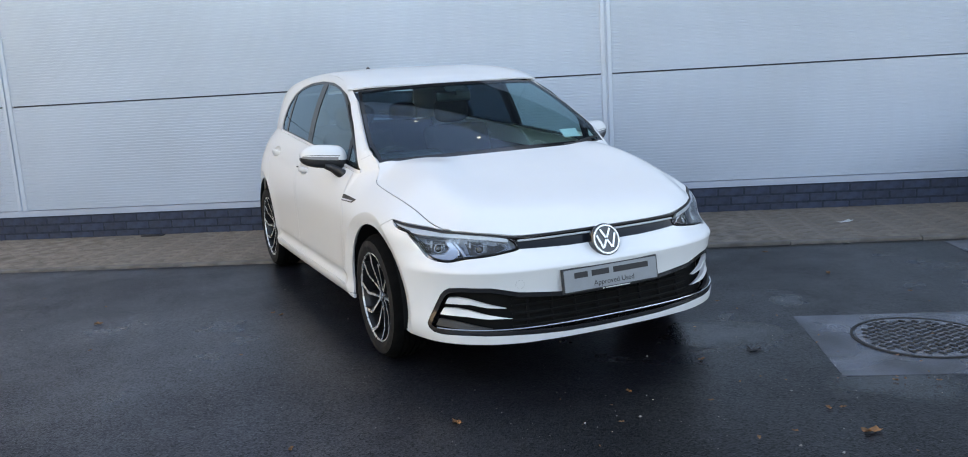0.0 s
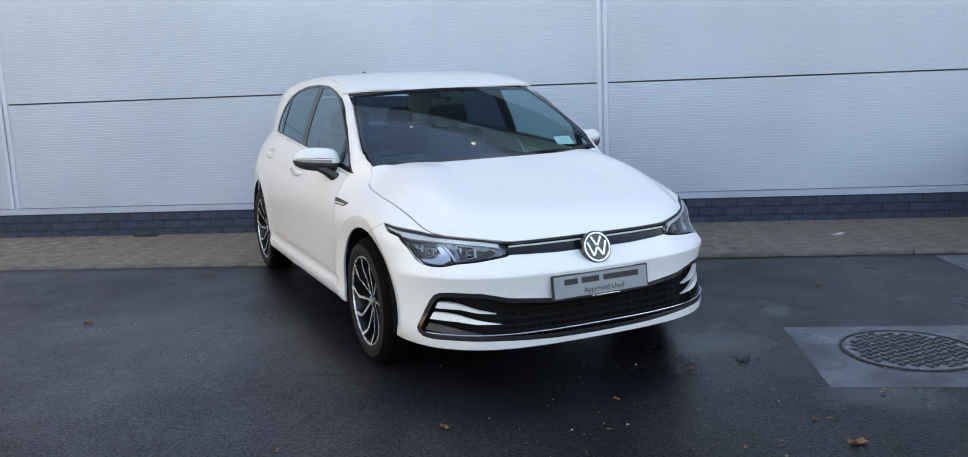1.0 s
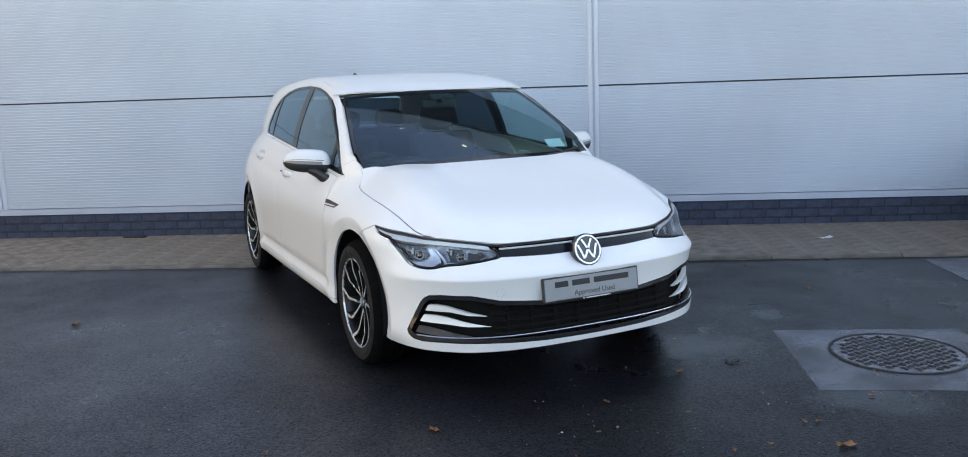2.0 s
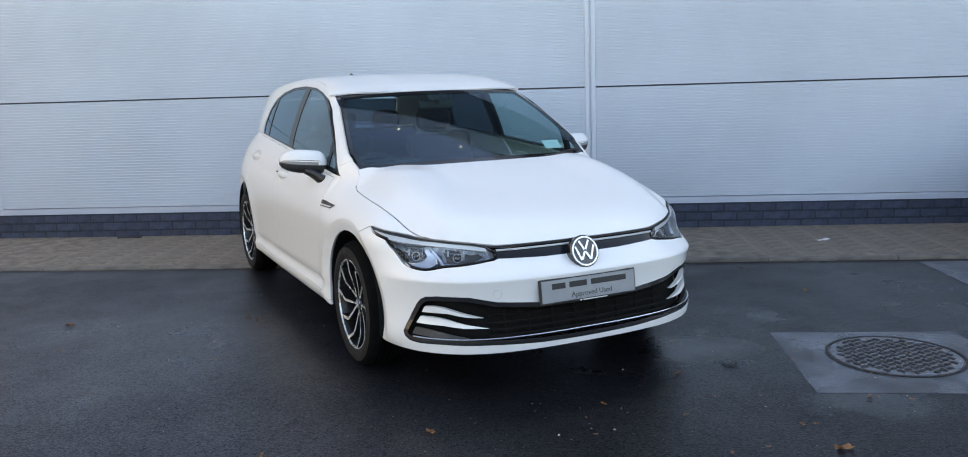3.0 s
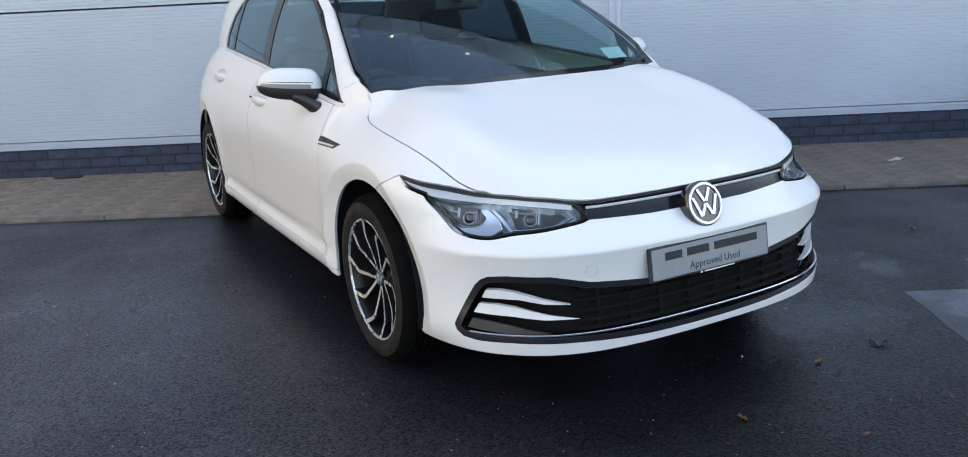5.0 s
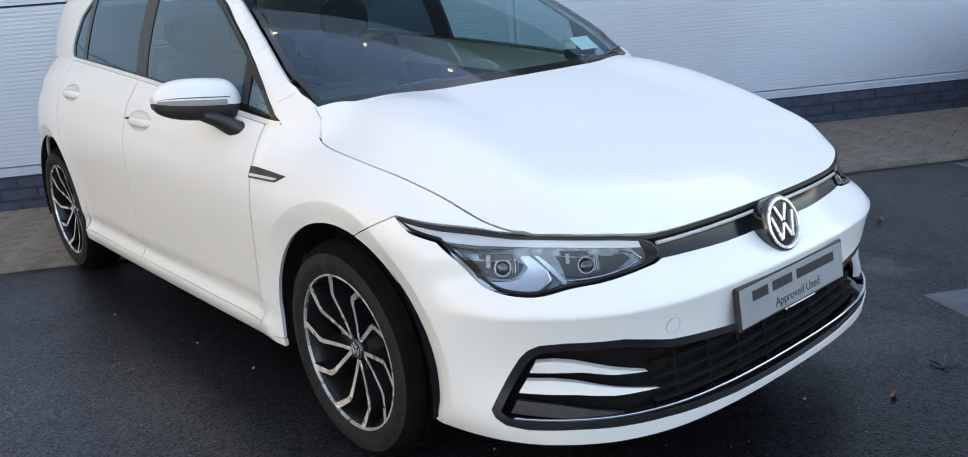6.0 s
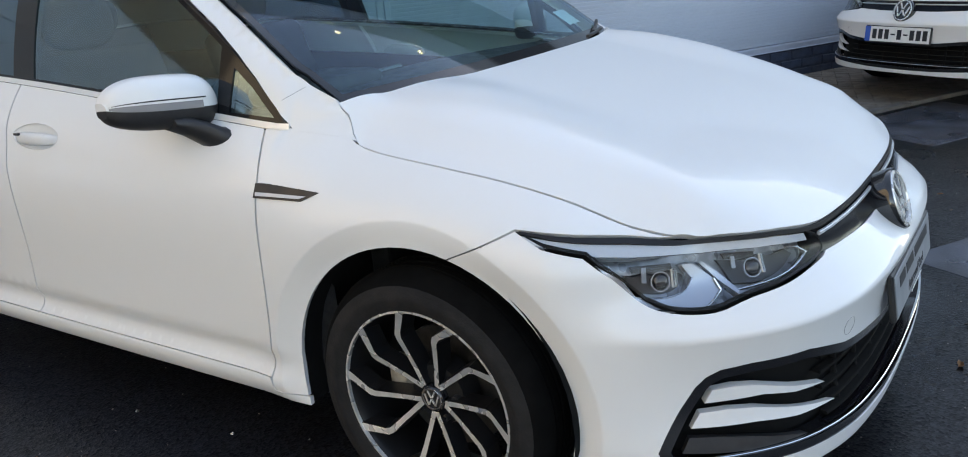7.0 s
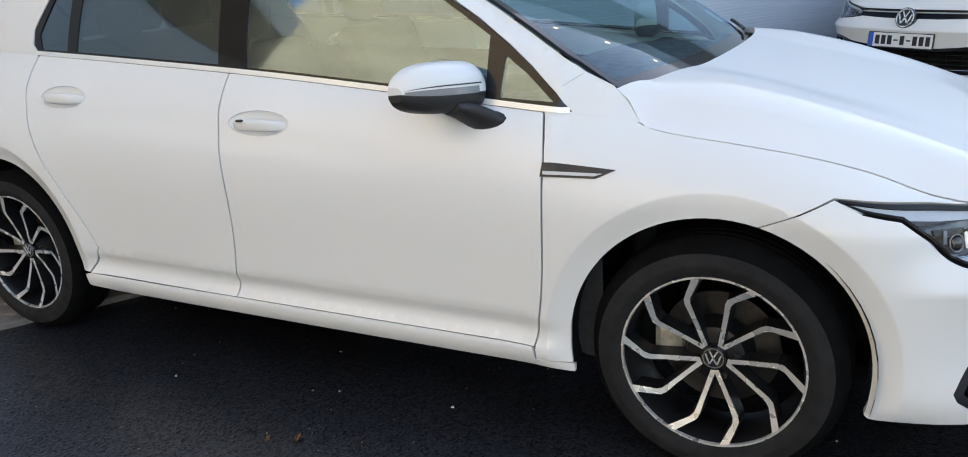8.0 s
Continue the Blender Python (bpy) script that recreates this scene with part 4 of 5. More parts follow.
def wheel(car, sx, cy, name="wheel"):
    """Tyre, dark rim with ten kinked bright spokes, brake disc."""
    hub = new(name)
    hub.parent = car
    hub.location = (sx * (.782 if cy < 1 else .770), cy, .316)
    if sx > 0:
        hub.rotation_euler = (0, 0, math.pi)
    # built facing -x
    R, r = .316, .2255
    tyre = [(.085, r - .004), (.095, r + .012), (.100, r + .035), (.096, R - .034), (.086, R - .015), (-.0925, .2865), (-.0950, .2790), (-.0965, r + .042), (-.0985, r + .038), (-.0980, r + .024), (-.0955, r + .020), (-.095, r + .012), (-.088, r + .001)]
    tyre = part("tyre", lathe_bm(tyre, n=72), RUBBER, hub, smooth=True)
    band = [(.086, R - .015), (.070, R - .004), (.052, R)]
    for g in (.042, .014, -.016, -.044):
        band += [(g + .005, R), (g + .004, R - .007), (g - .004, R - .007), (g - .005, R)]
    band += [(-.052, R - .0012), (-.064, R - .0055), (-.076, R - .0125), (-.086, R - .0205), (-.0925, .2865)]
    part("tread", lathe_bm(band, n=72), SHADED_TREAD, tyre, smooth=True)
    rim = [(.085, r), (.06, r - .01), (.0, r - .018), (-.05, r - .014), (-.074, r - .008), (-.086, r - .002), (-.0855, r + .004)]
    part("rim", lathe_bm(rim, n=72), RIM_DARK, hub, smooth=True)
    part("rim_edge", lathe_bm([(-.082, r - .005), (-.0895, r - .0035), (-.0895, r + .0015), (-.084, r + .004)], n=72), RIM_FACE, hub, smooth=True)
    part("brake_disc", lathe_bm([(.03, .03), (.018, .03), (.018, .150), (.03, .150)], n=48), STEEL, hub, smooth=True)
    part("brake_caliper", box_bm((-.012, .085, -.055), (.04, .165, .055), .02), CALIPER, hub)
    part("hub_disc", lathe_bm([(.012, .09), (-.03, .072), (-.036, .05), (-.036, .0005)], n=40), RIM_DARK, hub, smooth=True)
    def spoke(a0, lean):
        # centre line in wheel polar terms: radius, angle (viewed from outside), half width
        foot, knee, tip = [Vector((q * math.cos(radians(w)), q * math.sin(radians(w)))) for q, w in ((.034, 5 * lean), (.166, 18 * lean), (r - .004, 13 + 18 * lean))]
        rows = []
        for k, hw in ((0, .0066), (.35, .0058), (.7, .0062), (.93, .0072), (1.10, .0090), (1.45, .0098), (2, .0110)):
            q = foot.lerp(knee, k) if k < 1 else knee.lerp(tip, k - 1)
            rows.append((q.length, math.degrees(math.atan2(q.y, q.x)), hw, -.050 - .038 * (q.length / r) ** 1.6))
        face, side = bmesh.new(), bmesh.new()
        L, Rr, Lb, Rb = [], [], [], []
        for rr, da, hw, xx in rows:
            a = radians(a0 + da)
            u, t = Vector((0, math.cos(a), math.sin(a))), Vector((0, -math.sin(a), math.cos(a)))
            c = u * rr + Vector((xx, 0, 0))
            L.append(c - t * hw)
            Rr.append(c + t * hw)
            Lb.append(c - t * (hw + .004) + Vector((.045, 0, 0)))
            Rb.append(c + t * (hw + .004) + Vector((.045, 0, 0)))
        fl, fr = [face.verts.new(v) for v in L], [face.verts.new(v) for v in Rr]
        for i in range(len(rows) - 1):
            face.faces.new((fl[i], fl[i + 1], fr[i + 1], fr[i]))
        off = Vector((.0006, 0, 0))
        sv = [[side.verts.new(v + off) for v in q] for q in (Lb, L, Rr, Rb)]
        for i in range(len(rows) - 1):
            for k in range(3):
                side.faces.new((sv[k][i], sv[k][i + 1], sv[k + 1][i + 1], sv[k + 1][i]))
        bmesh.ops.recalc_face_normals(side, faces=side.faces)
        b = part("spoke", side, RIM_DARK, hub)
        part("spoke_face", face, RIM_FACE, b, "bright machined spoke face")
    for k in range(5):
        a0 = 265 + 72 * k
        spoke(a0, 1)
        spoke(a0, -1)
    for k in range(5):
        a = radians(30 + 72 * k)
        bm = lathe_bm([(-.042, .0005), (-.046, .005), (-.046, .008), (-.03, .009)], n=12)
        bmesh.ops.translate(bm, vec=(0, .056 * math.cos(a), .056 * math.sin(a)), verts=bm.verts)
        part("wheel_bolt", bm, BLACK, hub, smooth=True)
    cap = part("hub_cap", lathe_bm([(-.035, .033), (-.052, .032), (-.056, .029), (-.056, .0005)], n=32), BLACK_GLOSS, hub, smooth=True)
    part("cap_ring", lathe_bm([(-.0555, .0275), (-.0575, .0270), (-.0575, .0240), (-.0555, .0235)], n=32), CHROME, cap, smooth=True)
    emblem_bars(cap, lambda a, b, d: Vector((-.0565 - d, -a * .024, b * .024)), .0015)
    return hub


def emblem_bars(parent, to3d, depth):
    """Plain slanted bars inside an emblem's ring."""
    def bar(a, b, w=.078):
        a, b = Vector(a), Vector(b)
        d = (b - a).normalized()
        n = Vector((-d.y, d.x)) * w
        poly = [a - n, b - n, b + n, a + n]
        part("emblem_bar", prism_bm([tuple(q) for q in poly], depth, to3d), RIM_FACE, parent)
    bar((-.42, .80), (-.05, .12))
    bar((.42, .80), (.05, .12))
    bar((-.80, .40), (-.40, -.66))
    bar((.80, .40), (.40, -.66))
    bar((-.36, -.62), (-.03, -.02))
    bar((.36, -.62), (.03, -.02))


def number_plate(car, kind):
    """The front plate: grey dealer plate with a dark border, or white with a blue band."""
    m = Matrix.Translation((-.018, -.856, .468)) @ Matrix.Rotation(radians(-7), 4, "X") @ Matrix.Rotation(radians(90), 4, "X")
    def flat(lo, hi, d0, d1, bev=.002):
        bm = box_bm((lo[0], lo[1], d0), (hi[0], hi[1], d1), bev, 1)
        bm.transform(m)
        return bm
    holder = part("plate_holder", flat((-.256, -.0565), (.256, .0565), -.012, .002, .004), BLACK, car, "black number plate holder")
    if kind == "dealer":
        part("plate", flat((-.2475, -.0490), (.2475, .0490), .002, .0045), PLATE_GREY, holder, "grey dealer plate with dark lettering")
        words("plate_words", "Approved Used", .034, INK, holder, m @ Matrix.Translation((.012, -.026, .0047)))
        for a, b in ((-.195, -.125), (-.105, -.012), (.010, .200)):
            part("plate_bar", flat((a, .008), (b, .034), .0046, .0056, .0004), INK, holder)
        part("caption_bar", flat((-.035, -.0575), (.095, -.0535), .0025, .0035, .0004), PLATE_WHITE, holder)
        part("caption_dot", flat((-.052, -.0585), (-.043, -.0525), .0025, .0035, .0004), PLATE_WHITE, holder)
    else:
        part("plate", flat((-.2475, -.0490), (.2475, .0490), .002, .0045), PLATE_WHITE, holder, "white number plate with blue band")
        part("plate_band", flat((-.255, -.050), (-.212, .050), .0046, .0056, .0004), PLATE_BLUE, holder)
        for k in range(9):
            a = -.195 + .049 * k
            lo, hi = (-.032, .032) if k not in (3, 5) else (-.005, .005)
            part("plate_bar", flat((a, lo), (a + .034, hi), .0046, .0056, .0004), INK, holder)


def build_car():
    car = thing("parked_car", "white five-door hatchback with bright two-tone alloy wheels, parked on wet asphalt", "car", at=(.021, 0, 0))
    for sx in (-1, 1):
        side_set(car, sx)
        for cy in (0.0, 2.636):
            wheel(car, sx, cy)
    # front bumper
    arch = arch_arc(0, 106.6, 195, 18)
    half = [(a, b) for a, b in arch[::-1]]
    lowline = [wy(-.358, .221), wy(-.375, .217)] + [(float(p), float(.214 + .001 * ramp(p, .5, .95))) for p in np.linspace(.95, .05, 20)]
    under_lamp = [(1.2000, 0.7425), (1.140, 0.714), (1.060, 0.697), (1.002, 0.654), (0.948, 0.605), (0.888, 0.584), (0.800, 0.578), (0.711, 0.591), (0.608, 0.599), (0.463, 0.615), (0.439, 0.622), (.203, .614), (.051, .614)]
    under_lamp = under_lamp[:3] + curve(under_lamp[3:10]) + under_lamp[10:]
    side = lowline[::-1] + half + under_lamp
    outline = side + [(-a, b) for a, b in side[::-1]]
    hole = GRILLE + [(.05, .418)]
    hole = both(hole)[:] + [(-a, b) for a, b in ([(.05, .237)] + GRILLE_LOW)[::-1]] + [(.05, .237)] + GRILLE_LOW
    brow = [[(float(p), z - .004 * float(ramp(abs(p), .5, .8))) for p in np.linspace(-.84, .84, 90)] for z in (.5345, .5415)]
    flare = arch_crease(0)
    flare += [[(-a, b) for a, b in c] for c in flare]
    bumper = patch("front_bumper", outline, wrap, WHITE, car, holes=[hole], step=.019, rim=.02, creases=brow + flare)
    # lower grille: black frame, dark mesh, slats and trim
    inner = inset(hole, .022)
    patch("grille_frame", hole, moved(wrap, -.002), BLACK_GLOSS, car, holes=[inner], step=.02, rim=.05, label="gloss black grille surround")
    backing = patch("grille", hole, moved(wrap, -.06), LINER, car, step=.04, rim=0, label="black lower grille")
    for z in (.290, .318, .346, .374, .402):
        pts = [moved(wrap, -.042)(np.array(p), np.array(z)) for p in np.linspace(-.50, .50, 40)]
        ribbon("grille_bar", pts, .020, .008, LINER, backing)
    for q in np.linspace(-.42, .42, 8):
        pts = [moved(wrap, -.047)(np.array(q), np.array(z)) for z in (.255, .34, .41)]
        ribbon("grille_post", pts, .012, .012, LINER, backing, up=(0, 1, 0))
    for sx in (-1, 1):
        for o in ([(0.811, 0.418), (0.827, 0.392), (0.697, 0.391), (0.618, 0.377), (0.527, 0.371), (0.619, 0.390), (0.716, 0.415), (0.766, 0.421)],
                  [(0.837, 0.372), (0.856, 0.343), (0.716, 0.339), (0.617, 0.329), (0.501, 0.327), (0.607, 0.345), (0.716, 0.367), (0.776, 0.373)]):
            patch("side_slat", [(sx * a, b) for a, b in o], moved(wrap, -.006), WHITE, bumper, step=.015, rim=.02, label="white slat in the grille corner")
        dk = [(0.860, 0.324), (0.876, 0.293), (0.735, 0.285), (0.598, 0.287), (0.656, 0.298), (0.735, 0.313), (0.796, 0.321)]
        patch("corner_fin", [(sx * a, b) for a, b in dk], moved(wrap, -.008), BLACK, bumper, step=.015, rim=.02)
    line = [(float(p), .2815) for p in np.linspace(-.865, .865, 90)]
    pts = [moved(wrap, -.004)(np.array(a), np.array(b)) for a, b in line]
    ribbon("chrome_line", pts, .008, .006, CHROME, bumper, "chrome line along the lower grille")
    tow = [(-.463 + .020 * math.cos(a), .478 + .020 * math.sin(a)) for a in np.linspace(0, 2 * math.pi, 20, endpoint=False)]
    patch("tow_cover", tow, moved(wrap, .0008), WHITE, bumper, step=.02, rim=.002)
    ring = [moved(wrap, .0010)(np.array(a), np.array(b)) for a, b in tow + tow[:1]]
    ribbon("tow_cover_gap", ring, .0004, .0005, LAMP_DARK, bumper, up=(0, 1, 0))
    # upper bar between the lamps
    bar = [(-.44, .613), (-.2, .613), (.2, .613), (0.454, 0.621), (0.431, 0.640), (0.465, 0.675), (.2, .671), (-.2, .671), (-.45, .666), (-.42, .632)]
    ub = patch("upper_grille", bar, moved(wrap, -.010), LINER, car, step=.025, rim=.03, label="slim black upper grille")
    ps = [float(p) for p in np.linspace(-.445, .445, 50)]
    panel = [(p, .614) for p in ps] + [(p, .651) for p in ps[::-1]]
    patch("grille_panel", panel, moved(wrap, -.006), GRILLE_BLACK, ub, step=.02, rim=.01, label="smooth glossy black panel")
    ribbon("grille_strip", [moved(wrap, -.001)(np.array(p), np.array(.6575)) for p in ps], .008, .0085, LIGHT_GUIDE, ub, "silver strip")
    # black rubber trim along the bonnet's edge, over lamps and grille
    edge = lambda p: float(np.interp(abs(p), [0, .45, .499, .570, .669, .774, .873, 1.043, 1.119, 1.197], [.6770, .6770, .6805, .6905, .6975, .7025, .7075, .7265, .7345, .7435]))
    ps = [float(p) for p in np.linspace(-1.192, 1.192, 120)]
    trim = [(p, edge(p)) for p in ps] + [(p, edge(p) - .0080 + .0045 * float(ramp(abs(p), 1.05, 1.19))) for p in ps[::-1]]
    patch("bonnet_trim", trim, moved(wrap, .0012), BLACK_SATIN, car, step=.012, rim=.012, label="black trim along the bonnet edge")
    # emblem: dark disc, bright ring, plain bars
    def em(a, b, d):
        return Matrix.Translation((-.015, -.808, .620)) @ Matrix.Rotation(radians(-19), 4, "X") @ Vector((a, -d, b))
    bm = lathe_bm([(.065, .066), (.0, .0755), (-.009, .0755), (-.014, .072), (-.0145, .066), (-.012, .064), (-.012, .0005)], n=56)
    bm.transform(Matrix.Translation((-.015, -.808, .620)) @ Matrix.Rotation(radians(-19), 4, "X") @ Matrix.Rotation(radians(90), 4, "Z"))
    disc = part("emblem", bm, BLACK_GLOSS, car, "round dark emblem with a chrome ring", smooth=True)
    bm = lathe_bm([(-.012, .0690), (-.0175, .0675), (-.0175, .0610), (-.012, .0600)], n=56)
    bm.transform(Matrix.Translation((-.015, -.808, .620)) @ Matrix.Rotation(radians(-19), 4, "X") @ Matrix.Rotation(radians(90), 4, "Z"))
    part("emblem_ring", bm, RIM_FACE, disc, smooth=True)
    emblem_bars(disc, lambda a, b, d: em(a * .0605, b * .0605, .0125 + d), .004)
    # bonnet
    we = wing_edge(np.linspace(.195, -.60, 26))
    foot = [pillar_surface(np.array(y), np.array(z), 1) for y, z in ((.284, .958), (.268, .942), (.252, .926), (.236, .9075), (.222, .893))]
    edge = [(float(p[0]) - .003, float(p[1])) for p in foot] + [(float(p[0]) - .0040, float(p[1])) for p in we]
    xs = np.linspace(float(we[-1][0]) - .012, 0, 18)
    nose = [(float(a), float(nose_y(a))) for a in xs]
    rear = [(.1, .141), (.2, .144), (.3, .149), (.4, .158), (.48, .173), (.55, .196), (.61, .225), (.66, .254), (.690, .275)]
    right = rear + edge + nose[:-1]
    outline = [(0, .140)] + right + [nose[-1]] + [(-a, b) for a, b in right[::-1]]
    ridges = [[(sx * (.66 - .07 * float(np.clip((-.2 - y) / .37, 0, 1)) + d), float(y)) for y in np.linspace(.22, -.56, 50)] for sx in (-1, 1) for d in (-.0035, .0035)]
    patch("bonnet", outline, hood_surface, WHITE, car, step=.03, rim=.02, centre=(0, -.1, .3), creases=ridges)
    # dark strips that stand for the shade in the shut lines beside the bonnet
    for sx in (-1, 1):
        sl = [Vector((sx * (float(p[0]) - .002), float(p[1]), float(p[2]) - .012)) for p in np.vstack([foot, wing_edge(np.linspace(.19, -.60, 40))])]
        ribbon("gap_shade_strip", sl, .009, .003, LINER, car)
    # windscreen
    fr = [(-1, 0), (0, 0), (1, 0), (1, 1), (0, 1), (-1, 1)]
    gl = [(-.972, .060), (0, .060), (.972, .060), (.968, .965), (0, .95), (-.968, .965)]
    ring = patch("windscreen_border", fr, screen_surface, BORDER, car, holes=[gl], step=.05, rim=.01, label="black windscreen border")
    ws = patch("windscreen", gl, screen_surface, SCREEN_GLASS, car, step=.07, rim=0)
    st = [(.62, .12), (.80, .12), (.80, .215), (.62, .215)]
    patch("paper_disc", st, moved(screen_surface, -.006), PAPER, ws, step=.03, rim=0, label="pale paper notices inside the windscreen")
    box = [(-.13, .86), (.13, .86), (.11, .97), (-.11, .97)]
    patch("sensor_cover", box, moved(screen_surface, -.008), BLACK, ws, step=.04, rim=0)
    cowl = [(a, .235 - .055 * (1 - (abs(a) / .66) ** 2)) for a in np.linspace(-.66, .66, 16)]
    bm = bmesh.new()
    rows = []
    for a, y in cowl:
        rows.append([bm.verts.new((a, y, .925)), bm.verts.new((a, y + .10, .945))])
    for r, q in zip(rows, rows[1:]):
        bm.faces.new((r[0], q[0], q[1], r[1]))
    part("cowl", bm, BLACK, car)
    for a0, a1, b0, b1 in ((.52, .84, .015, .03), (.66, .94, .03, .075)):
        pts = [moved(screen_surface, .012)(np.array(a0 + (a1 - a0) * t), np.array(b0 + (b1 - b0) * t)) for t in np.linspace(0, 1, 12)]
        ribbon("wiper", pts, .011, .010, BLACK, car)
    # roof
    fe = screen_surface(np.linspace(-1, 1, 15), np.ones(15))
    front = [(float(p[0]), float(p[1]) + .006) for p in fe]
    ys = np.linspace(.98, 3.05, 22)
    rside = [(float(rail_x(y)) - .002, float(y)) for y in ys]
    outline = front + rside + [(-a, b) for a, b in rside[::-1]]
    patch("roof", outline, roof_surface, WHITE, car, step=.04, rim=.01, centre=(0, 1.8, .6), bend=roof_bend)
    bm = blob_bm((0, 2.50, 1.440), (.018, .050, .050), 2.0, 18, 10)
    for v in bm.verts:
        v.co.y += max(0, v.co.z - 1.440) * .9
    part("roof_antenna", bm, BLACK, car, smooth=True)
    # rear: spoiler, glass, tailgate, bumper
    def rear_glass(a, b):
        a, b = np.asarray(a, float), np.asarray(b, float)
        y, z = 3.27 - .21 * b, 1.02 + .255 * b
        return np.stack([a * (np.abs(cabin_side(y, np.minimum(z, RAIL_Z(y)))[..., 0]) - .01), y + .06 * (1 - a * a), z + .01 * (1 - a * a)], -1)
    patch("rear_screen", [(-1, 0), (1, 0), (1, 1), (-1, 1)], rear_glass, SIDE_GLASS, car, step=.12, rim=.01)
    part("roof_spoiler", box_bm((-.40, 3.00, 1.292), (.40, 3.12, 1.320), .012), WHITE, car, smooth=True)
    e = END
    def rear_wrap(p, z):
        p = np.asarray(p, float)
        q = wrap(np.minimum(p, 2 * END - p), z)
        q[..., 0] = np.where(p > END, -q[..., 0], q[..., 0])
        return q
    tg = [(e - .66, .575), (e + .66, .575), (e + .66, .74), (e + .425, .75), (e + .425, .955), (e + .66, .96), (e + .60, 1.015), (e - .60, 1.015), (e - .66, .96), (e - .425, .955), (e - .425, .75), (e - .66, .74)]
    patch("tailgate", tg, rear_wrap, WHITE, car, step=.06, rim=.01)
    a = e - float(p_at_y(2.995))
    rb = [(e - a, .25), (e + a, .25), (e + a, .555), (e + .7, .57), (e - .7, .57), (e - a, .555)]
    patch("rear_bumper", rb, rear_wrap, WHITE, car, step=.06, rim=.01)
    # floor pan and cabin
    bm = box_bm((-.62, -.34, .20), (.62, 3.2, .25), .01)
    part("floor_pan", bm, LINER, car)
    part("firewall", box_bm((-.72, .18, .25), (.72, .24, .86), .01), LINER, car)
    part("engine_cover", box_bm((-.45, -.55, .25), (.45, .18, .60), .05), LINER, car)
    d = bmesh.new()
    prof = [(.26, .905), (.40, .925), (.58, .935), (.74, .915), (.80, .86), (.80, .72), (.74, .60), (.55, .50)]
    rows = [[d.verts.new((x, y, z - .02 * (abs(x) / .7) ** 2)) for y, z in prof] for x in np.linspace(-.72, .72, 13)]
    for r, q in zip(rows, rows[1:]):
        for i in range(len(prof) - 1):
            d.faces.new((r[i], q[i], q[i + 1], r[i + 1]))
    dash = part("dashboard", d, DASH, car, "dark grey dashboard", smooth=True)
    part("instrument_hood", box_bm((-.56, .56, .90), (-.20, .78, .965), .03, 3), DASH, dash, smooth=True)
    part("centre_screen", box_bm((-.14, .77, .80), (.14, .79, .92), .008), BLACK_GLOSS, dash)
    bm = bmesh.new()
    rows = []
    for k in range(40):
        a = 2 * math.pi * k / 40
        c = Vector((.185 * math.cos(a), 0, .185 * math.sin(a)))
        u = c.normalized()
        rows.append([bm.verts.new(c + u * .016 * math.cos(b) + Vector((0, .016 * math.sin(b), 0))) for b in np.linspace(0, 2 * math.pi, 8, endpoint=False)])
    for i in range(40):
        r, q = rows[i], rows[(i + 1) % 40]
        for j in range(8):
            bm.faces.new((r[j], r[(j + 1) % 8], q[(j + 1) % 8], q[j]))
    m = Matrix.Translation((-.37, .93, .80)) @ Matrix.Rotation(radians(-24), 4, "X")
    bm.transform(m)
    sw = part("steering_wheel", bm, BLACK, car, smooth=True)
    bm = blob_bm((0, 0, 0), (.075, .03, .06), 2.6, 20, 12)
    bm.transform(m)
    part("wheel_boss", bm, BLACK, sw, smooth=True)
    for a in (-1, 1):
        bm = box_bm((a * .06 - .06, -.008, -.018), (a * .06 + .06, .008, .018), .004)
        bmesh.ops.translate(bm, vec=(a * .055, 0, 0), verts=bm.verts)
        bm.transform(m)
        part("wheel_spoke", bm, SATIN, sw)
    for x in (-.37, .37):
        seat(car, x, 1.50)
    part("rear_bench", box_bm((-.62, 2.12, .38), (.62, 2.62, .56), .05, 3), CLOTH, car, smooth=True)
    bm = box_bm((-.62, -.06, 0), (.62, .06, .58), .04, 3)
    bm.transform(Matrix.Translation((0, 2.62, .50)) @ Matrix.Rotation(radians(-22), 4, "X"))
    part("rear_backrest", bm, CLOTH, car, smooth=True)
    for x in (-.38, 0, .38):
        part("rear_headrest", blob_bm((x, 2.86, 1.11), (.12, .045, .08), 3), CLOTH, car, smooth=True)
    part("parcel_shelf", box_bm((-.60, 2.86, .98), (.60, 3.28, 1.0), .006), BLACK, car)
    rm = part("rear_view_mirror", box_bm((-.115, .86, 1.235), (.115, .89, 1.295), .014, 3), BLACK, car, smooth=True)
    part("mirror_stalk", box_bm((-.012, .80, 1.27), (.012, .87, 1.31), .004), BLACK, rm)
    hl = [(a, b) for a, b in ((-.52, 1.02), (.52, 1.02), (.54, 2.95), (-.54, 2.95))]
    patch("headliner", hl, moved(roof_surface, -.05, (0, 1.8, .6)), TRIM_GREY, car, step=.12, rim=0, centre=(0, 1.8, .6), label="grey roof lining")
    return car


